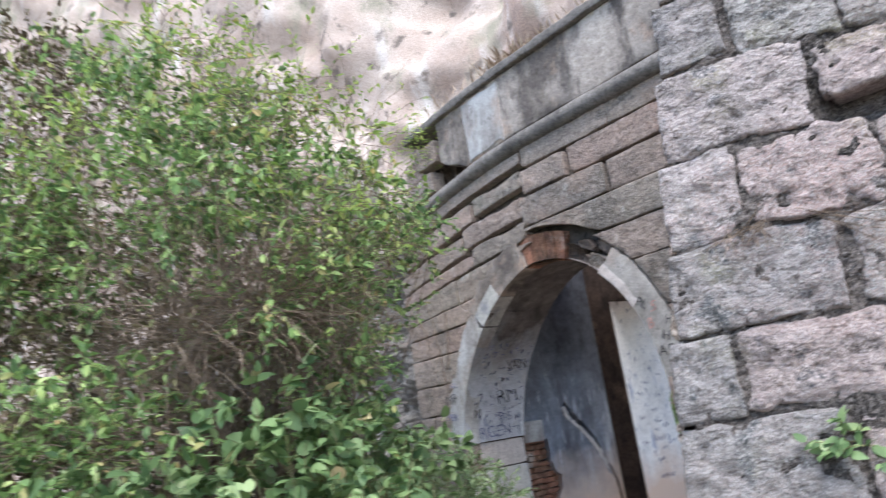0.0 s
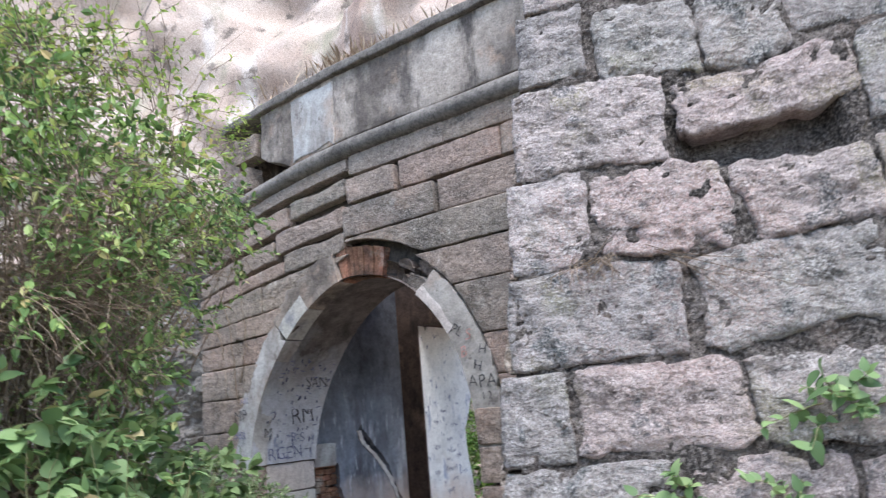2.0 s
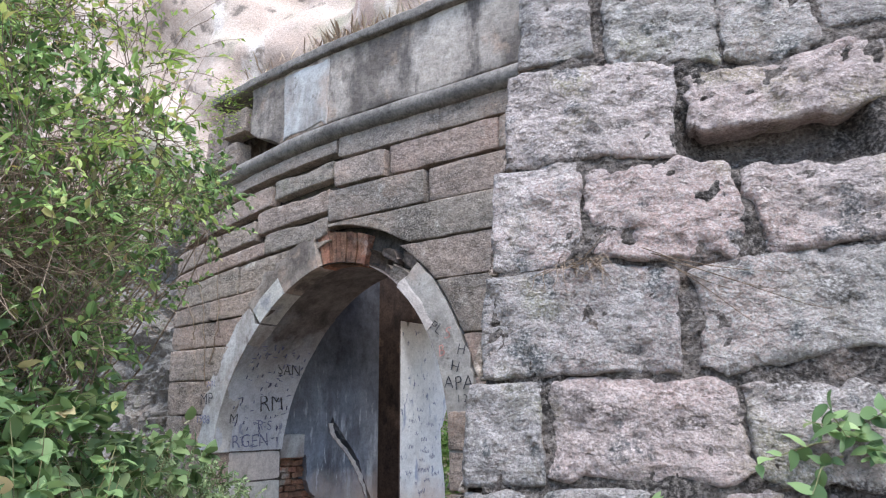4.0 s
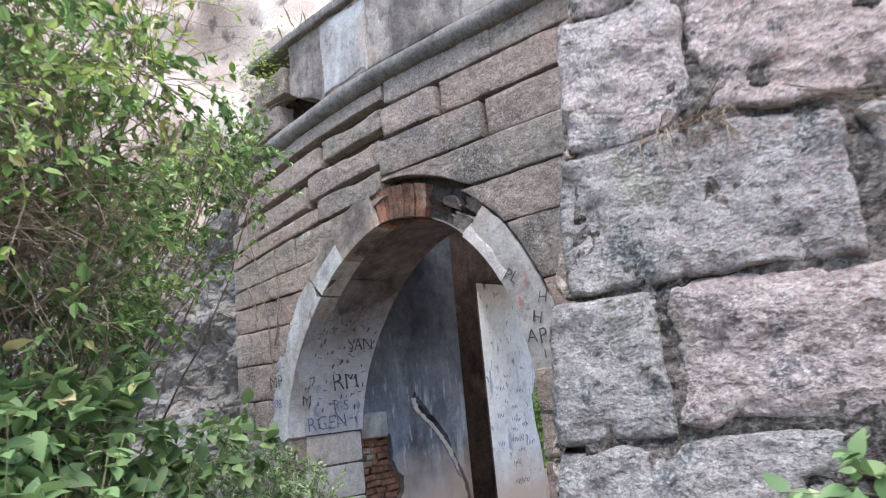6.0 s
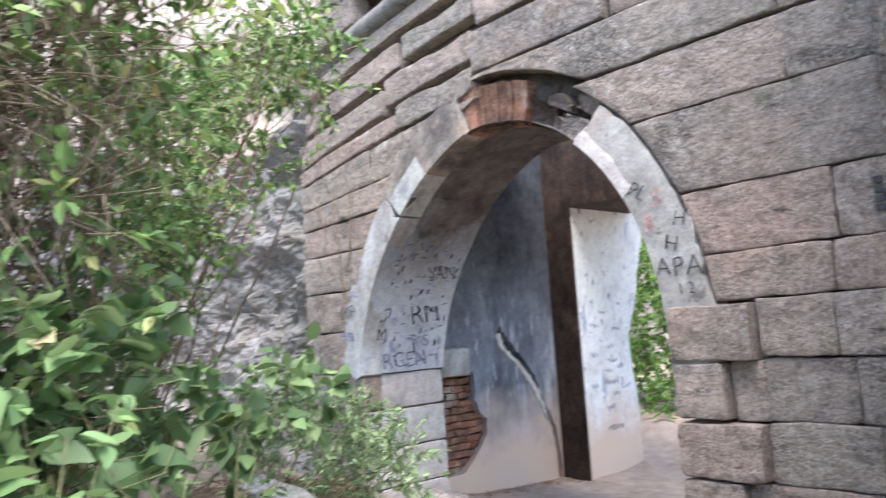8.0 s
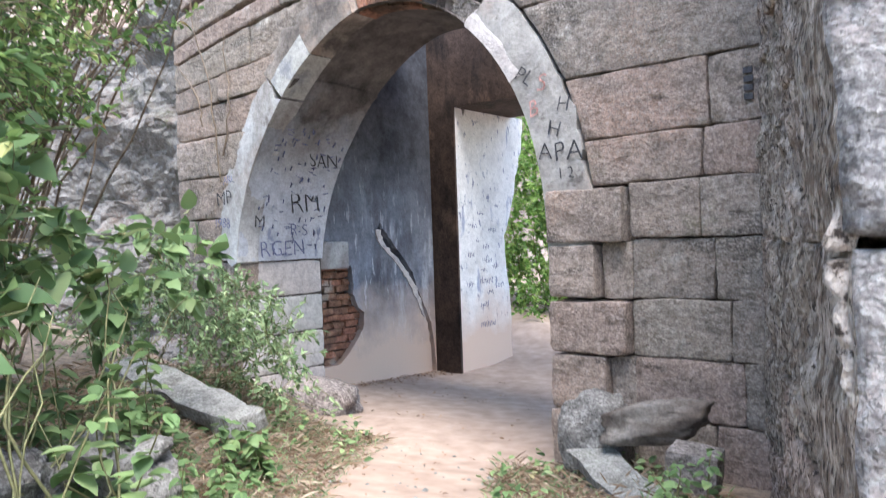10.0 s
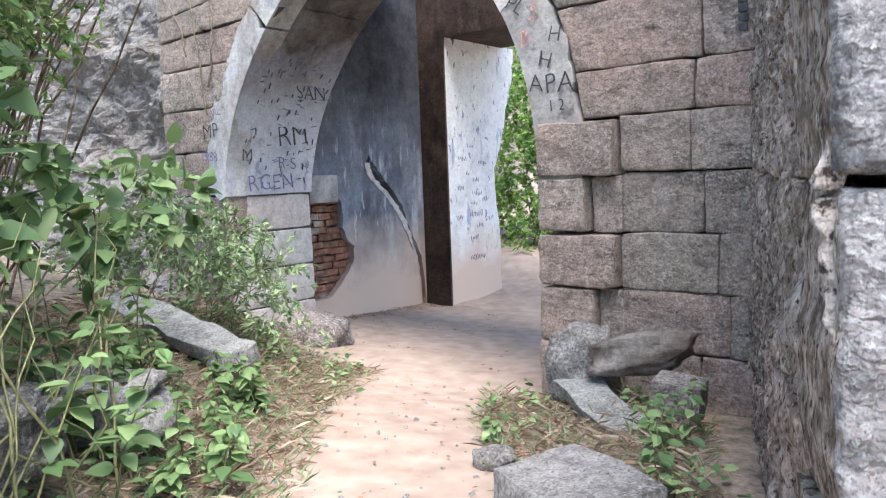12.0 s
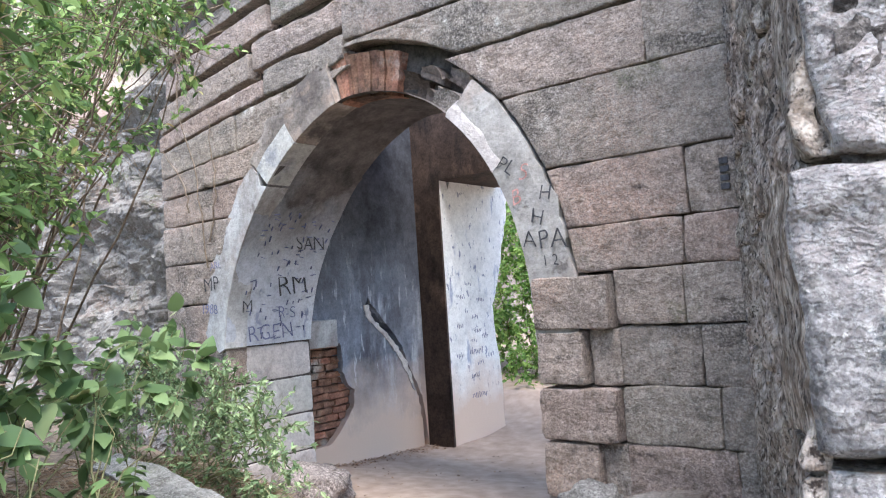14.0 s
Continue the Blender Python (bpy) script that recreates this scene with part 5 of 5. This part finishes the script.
bush("far_shrub", "bright green shrubs beyond the gate", [(-7.6, 12.4), (-8.3, 12.8), (-6.9, 12.8)],
     [(-7.4, 12.2, 0.7, 0.8), (-7.9, 12.5, 1.7, 0.9), (-7.3, 12.6, 2.6, 0.9), (-8.5, 12.9, 3.0, 1.0), (-7.3, 13.0, 3.5, 0.8), (-8.8, 12.4, 1.2, 0.9), (-7.0, 12.9, 1.2, 0.8), (-6.6, 13.4, 2.2, 0.9)], 230, 0.085, 0.6, LEAF_FAR, STEM, 0.4, 16)


# ---- grass, weeds and litter ----
def on_bank(n, near, far, side):
    out = []
    while len(out) < n:
        x, y = nrng.uniform(-7.2, 2.4), nrng.uniform(-1.4, 6.05)
        d = off_path(x, y)
        if near < d * side < far and not (side > 0 and y > 2.6 and (x > -2.2 - 0.34 * (y - 4.4) or y < 3.9)):
            out.append((x, y, ground_height(x, y)))
    return np.array(out)


def scatter(name, label, category, pts, length, ratio, mat, upright, lift=0.0):
    n = len(pts)
    ang = nrng.uniform(0, 2 * pi, n)
    way = np.stack([np.cos(ang), np.sin(ang), np.full(n, upright) + nrng.normal(0, 0.25, n)], axis=1)
    up = np.stack([nrng.normal(0, 0.3, n), nrng.normal(0, 0.3, n), np.ones(n)], axis=1) if upright < 1 else np.stack([-np.sin(ang), np.cos(ang), nrng.normal(0, 0.3, n)], axis=1)
    pts = pts + np.array((0, 0, lift))
    v, f = leaf_soup(pts, way, up, length * nrng.uniform(0.4, 1.3, n), ratio)
    return tagged(soup(name, v, f, mat), label, category, kind="stuff")


both = lambda n, near, far: np.concatenate([on_bank(n * 3 // 4, near, far, -1), on_bank(n // 4, near, min(far, 1.4), 1)])
scatter("dry_grass", "matted dry straw-coloured grass on the banks", "grass", both(13000, 0.42, 2.4), 0.085, 0.016, STRAW, 0.9)
scatter("dry_grass", "flattened dry stalks lying on the earth", "grass", both(26000, 0.40, 2.6), 0.12, 0.012, STRAW, 0.15, 0.02)
scatter("leaf_litter", "scattered brown dead leaves on the earth", "dead leaves", np.concatenate([np.array([(x, y, ground_height(x, y)) for x, y in zip(-7.28 + np.abs(nrng.normal(0, 0.16, 420)), nrng.uniform(7.2, 9.3, 420))]), np.array([(x, y, ground_height(x, y)) for x, y in zip(nrng.uniform(-6.9, -3.9, 160), nrng.uniform(5.8, 9.2, 160))]), both(6500, 0.34, 2.6), on_bank(120, 0.0, 0.34, -1), on_bank(90, 0.0, 0.34, 1)]), 0.032, 0.5, LITTER, 0.15, 0.014)
scatter("green_grass", "sparse fresh green grass among dry straw", "grass", both(12000, 0.36, 2.2), 0.08, 0.09, LEAF_GREY, 0.9)
weeds = both(150, 0.42, 1.9)
wp = np.concatenate([np.repeat(weeds, 16, axis=0) + np.concatenate([nrng.normal(0, 0.055, (len(weeds) * 16, 2)), np.abs(nrng.normal(0.06, 0.05, (len(weeds) * 16, 1)))], axis=1)])
scatter("weeds", "small green weeds on the banks", "weeds", wp, 0.055, 0.6, LEAF_BROAD, 0.35)

# ---- scrawled letters ----
def scrawl(text, at, size, turn, mat, parent, lean=0.0, shear=0.0):
    """Hand-painted letters. turn: heading of the wall's outward normal."""
    c = bpy.data.curves.new("scrawl", "FONT")
    c.body, c.size, c.extrude, c.shear, c.offset, c.align_x, c.align_y = text, size, 0.0008, shear, -size * 0.014, "CENTER", "CENTER"
    tmp = new("scrawl", c)
    m = bpy.data.meshes.new_from_object(tmp.evaluated_get(bpy.context.evaluated_depsgraph_get()))
    bpy.data.objects.remove(tmp)
    for v in m.vertices:
        w = size * 0.09
        v.co.x += w * noise.noise(Vector((v.co.x / size * 2.2, v.co.y / size * 2.2, at[2] * 9)))
        v.co.y += w * 1.6 * noise.noise(Vector((v.co.x / size * 1.7, 7, at[2] * 5)))
    m.transform(pose(*at, 90, 0, turn) @ pose(0, 0, 0, 0, 0, lean))
    return link("scrawl", m, mat, parent)


FRONT, REVEAL = 0, 90
for text, x, z, size, mat, lean in (("MP", -6.97, 2.04, 0.17, BLACKMARK, 3), ("1988", -7.01, 1.84, 0.12, BLUEMARK, -4), ("ARL", -6.9, 2.2, 0.09, BLUEMARK, 5)):
    scrawl(text, (x, FY - 0.034, z), size, FRONT, mat, core, lean)
for text, x, z, size, mat, lean in (("PL", -3.92, 2.58, 0.13, BLACKMARK, -40), ("S", -3.80, 2.52, 0.14, REDMARK, -10), ("B", -3.86, 2.38, 0.14, REDMARK, 5), ("H", -3.66, 2.38, 0.13, BLACKMARK, -14), ("H", -3.73, 2.24, 0.13, BLACKMARK, -14),
                                    ("A", -3.79, 2.11, 0.15, BLACKMARK, 0), ("PA", -3.64, 2.10, 0.16, BLACKMARK, 3), ("1 2", -3.66, 1.98, 0.09, BLACKMARK, 0)):
    scrawl(text, (x, FY - 0.036, z), size, FRONT, mat, core, lean)
for text, y, z, size, mat, lean in (("RM", 6.78, 2.0, 0.26, BLACKMARK, 4), ("R-S", 6.76, 1.76, 0.15, BLUEMARK, -3), ("RGEN", 6.6, 1.6, 0.2, BLUEMARK, 2), ("M", 6.32, 1.84, 0.15, BLACKMARK, 0), ("SAN", 6.85, 2.36, 0.18, BLACKMARK, 0)):
    scrawl(text, (arch_left(z) + 0.034, y, z), size, REVEAL, mat, core, lean)
for y, z, wide, tall in ((9.7, 1.62, 0.1, 0.05), (9.86, 1.54, 0.16, 0.06), (9.9, 1.38, 0.2, 0.07), (9.78, 1.27, 0.12, 0.04), (9.85, 1.13, 0.3, 0.08), (9.92, 0.98, 0.16, 0.05), (9.8, 0.84, 0.2, 0.06), (9.86, 0.6, 0.34, 0.07), (9.6, 1.8, 0.2, 0.06), (9.75, 1.95, 0.14, 0.05), (10.05, 1.3, 0.16, 0.06), (10.0, 1.75, 0.2, 0.06), (9.55, 1.45, 0.16, 0.06), (9.5, 1.1, 0.14, 0.05), (10.1, 1.05, 0.14, 0.05)):
    for k in range(int(wide / 0.035)):
        bm = bmesh.new()
        hgt = tall * rng.uniform(0.5, 1.1)
        bmesh.ops.create_cube(bm, size=1.0)
        bmesh.ops.transform(bm, matrix=pose(-6.917, y - wide / 2 + k * 0.035, z + rng.uniform(-0.01, 0.01), rng.uniform(-25, 25)) @ Matrix.Diagonal((0.003, 0.007, hgt, 1)), verts=bm.verts)
        part("scrawl", bm, BLUEMARK, inner)


# unreadable scribbles on the limewash
for _ in range(95):
    z, y = rng.uniform(1.54, 2.6), rng.uniform(6.3, 7.05)
    dz = 0.02
    bm = bmesh.new()
    bmesh.ops.create_cube(bm, size=1.0)
    tilt = -math.degrees(math.atan((arch_left(z + dz) - arch_left(z - dz)) / (2 * dz)))
    bmesh.ops.transform(bm, matrix=pose(arch_left(z) + 0.006, y, z, rng.choice((rng.uniform(-15, 15), rng.uniform(70, 110))), 0, 0) @ Matrix.Diagonal((0.012, 0.0045, rng.uniform(0.025, 0.06), 1)), verts=bm.verts)
    bmesh.ops.rotate(bm, cent=(arch_left(z), y, z), matrix=Matrix.Rotation(radians(-tilt), 3, "Y"), verts=bm.verts)
    part("scrawl", bm, BLUEMARK, core)
for k in range(4):
    v, f = stone(lambda a, b, d: (a, FY - 0.004 - d, b), -2.665, -2.62, 2.26 + k * 0.045, 2.29 + k * 0.045, 4, 4, k + 300, 0, 0.0, 0.0, 0.004, 0.01)
    soup("paint_dab", v, f, BLACKMARK, core)

# growth on the walls
def wall_sprig(a, b, spread, reach, count, leaf):
    """Leafy shoots rooted in a joint of the bastion, fanning out and hanging over."""
    top = holder("wall_sprig", "small bright green sprig rooted in the bastion joint", "plant", group="sprigs on the bastion")
    lines = [wander(np.array(bastion(a + nrng.uniform(-spread, spread), b + nrng.normal(0, 0.03), 0.0)), (nrng.normal(0, 0.7), -0.8, nrng.uniform(-0.4, 0.7)), reach * nrng.uniform(0.6, 1.2), 7, 0.16, 0.05) for _ in range(count)]
    v, f = tubes(lines, 0.003, 0.0012, 4)
    soup("stem", v, f, STEM, top, kind="stuff")
    at = np.concatenate([[ln[2 + k % 6] for k in range(8)] for ln in lines])
    v, f = leaf_soup(at, nrng.normal(0, 1, (len(at), 3)) + np.array((0, -0.5, 0)), np.array((0, -0.6, 0.8)) + nrng.normal(0, 0.3, (len(at), 3)), nrng.uniform(0.5, 1.1, len(at)) * leaf, 0.6, True)
    soup("leaf", v, f, LEAF_BROAD, top, kind="stuff", smooth=True)


wall_sprig(0.34, 1.45, 0.12, 0.17, 7, 0.062)
wall_sprig(0.98, 1.76, 0.10, 0.26, 9, 0.08)
wall_sprig(0.66, 1.44, 0.06, 0.14, 4, 0.06)
root = holder("dry_roots", "dry brown root tuft hanging from a bastion joint", "roots")
rl = []
for k in range(46):
    st = np.array(bastion(nrng.normal(0.1, 0.07), 2.375 + nrng.normal(0, 0.01), 0.015))
    rl.append(wander(st, (nrng.normal(0, 0.8), -0.25, nrng.normal(-0.5, 0.4)), nrng.uniform(0.05, 0.16), 5, 0.25, 0.06))
for k in range(5):
    st = np.array(bastion(0.32 + 0.03 * k, 2.42 - 0.02 * k, 0.05))
    rl.append(wander(st, (0.93, 0.2, -0.35 - 0.08 * k), nrng.uniform(0.3, 0.75), 9, 0.06, 0.0))
v, f = tubes(rl, 0.0022, 0.0012, 3)
soup("root", v, f, TWIG, root, kind="stuff")
creeper = holder("wall_creeper", "thin leafless creeper stems on the gate wall", "creeper")
for x0, z0, x1, z1 in ((-7.0, 2.2, -7.35, 3.9), (-6.95, 2.4, -6.85, 3.5), (-7.2, 2.7, -7.55, 3.3)):
    ln = [np.array((x0 + (x1 - x0) * t + 0.05 * sin(t * 6 + x0), FY - 0.03, z0 + (z1 - z0) * t)) + nrng.normal(0, 0.01, 3) for t in np.linspace(0, 1, 12)]
    v, f = tubes([ln], 0.008, 0.004, 5)
    soup("stem", v, f, TWIG, creeper, smooth=True)
pts = np.concatenate([on_bank(260, 0.0, 0.55, -1), on_bank(180, 0.0, 0.55, 1)])
pv, pf = [], []
for x, y, z in pts:
    r = abs(nrng.normal(0.006, 0.006)) + 0.004
    b = len(pv)
    pv += [(x + r * nrng.uniform(0.7, 1.3) * dx, y + r * nrng.uniform(0.7, 1.3) * dy, z + r * dz) for dx, dy, dz in ((1, 0, 0.1), (0, 1, 0.1), (-1, 0, 0.1), (0, -1, 0.1), (0, 0, 0.8))]
    pf += [(b, b + 1, b + 4), (b + 1, b + 2, b + 4), (b + 2, b + 3, b + 4), (b + 3, b, b + 4)]
tagged(soup("pebbles", pv, pf, SLABSTONE), "small grey pebbles strewn on the path", "pebbles", kind="stuff")

# dry tufts along the coping and green weeds at its broken end
tuft = np.concatenate([np.stack([nrng.normal(-5.15, 0.25, 260), nrng.normal(FY + 0.1, 0.08, 260), np.full(260, 5.6)], axis=1), np.stack([nrng.uniform(-6.8, -3.0, 160), nrng.normal(FY + 0.12, 0.08, 160), np.full(160, 5.6)], axis=1)])
scatter("parapet_grass", "dry pale grass tufts growing on the coping", "grass", tuft, 0.22, 0.03, STRAW, 1.6)
moss = np.stack([nrng.normal(-6.9, 0.22, 420), nrng.normal(FY - 0.08, 0.07, 420), nrng.normal(5.3, 0.2, 420)], axis=1)
scatter("ledge_weeds", "small green weeds in the broken parapet end", "weeds", moss, 0.05, 0.5, LEAF_YELLOW, 0.3)
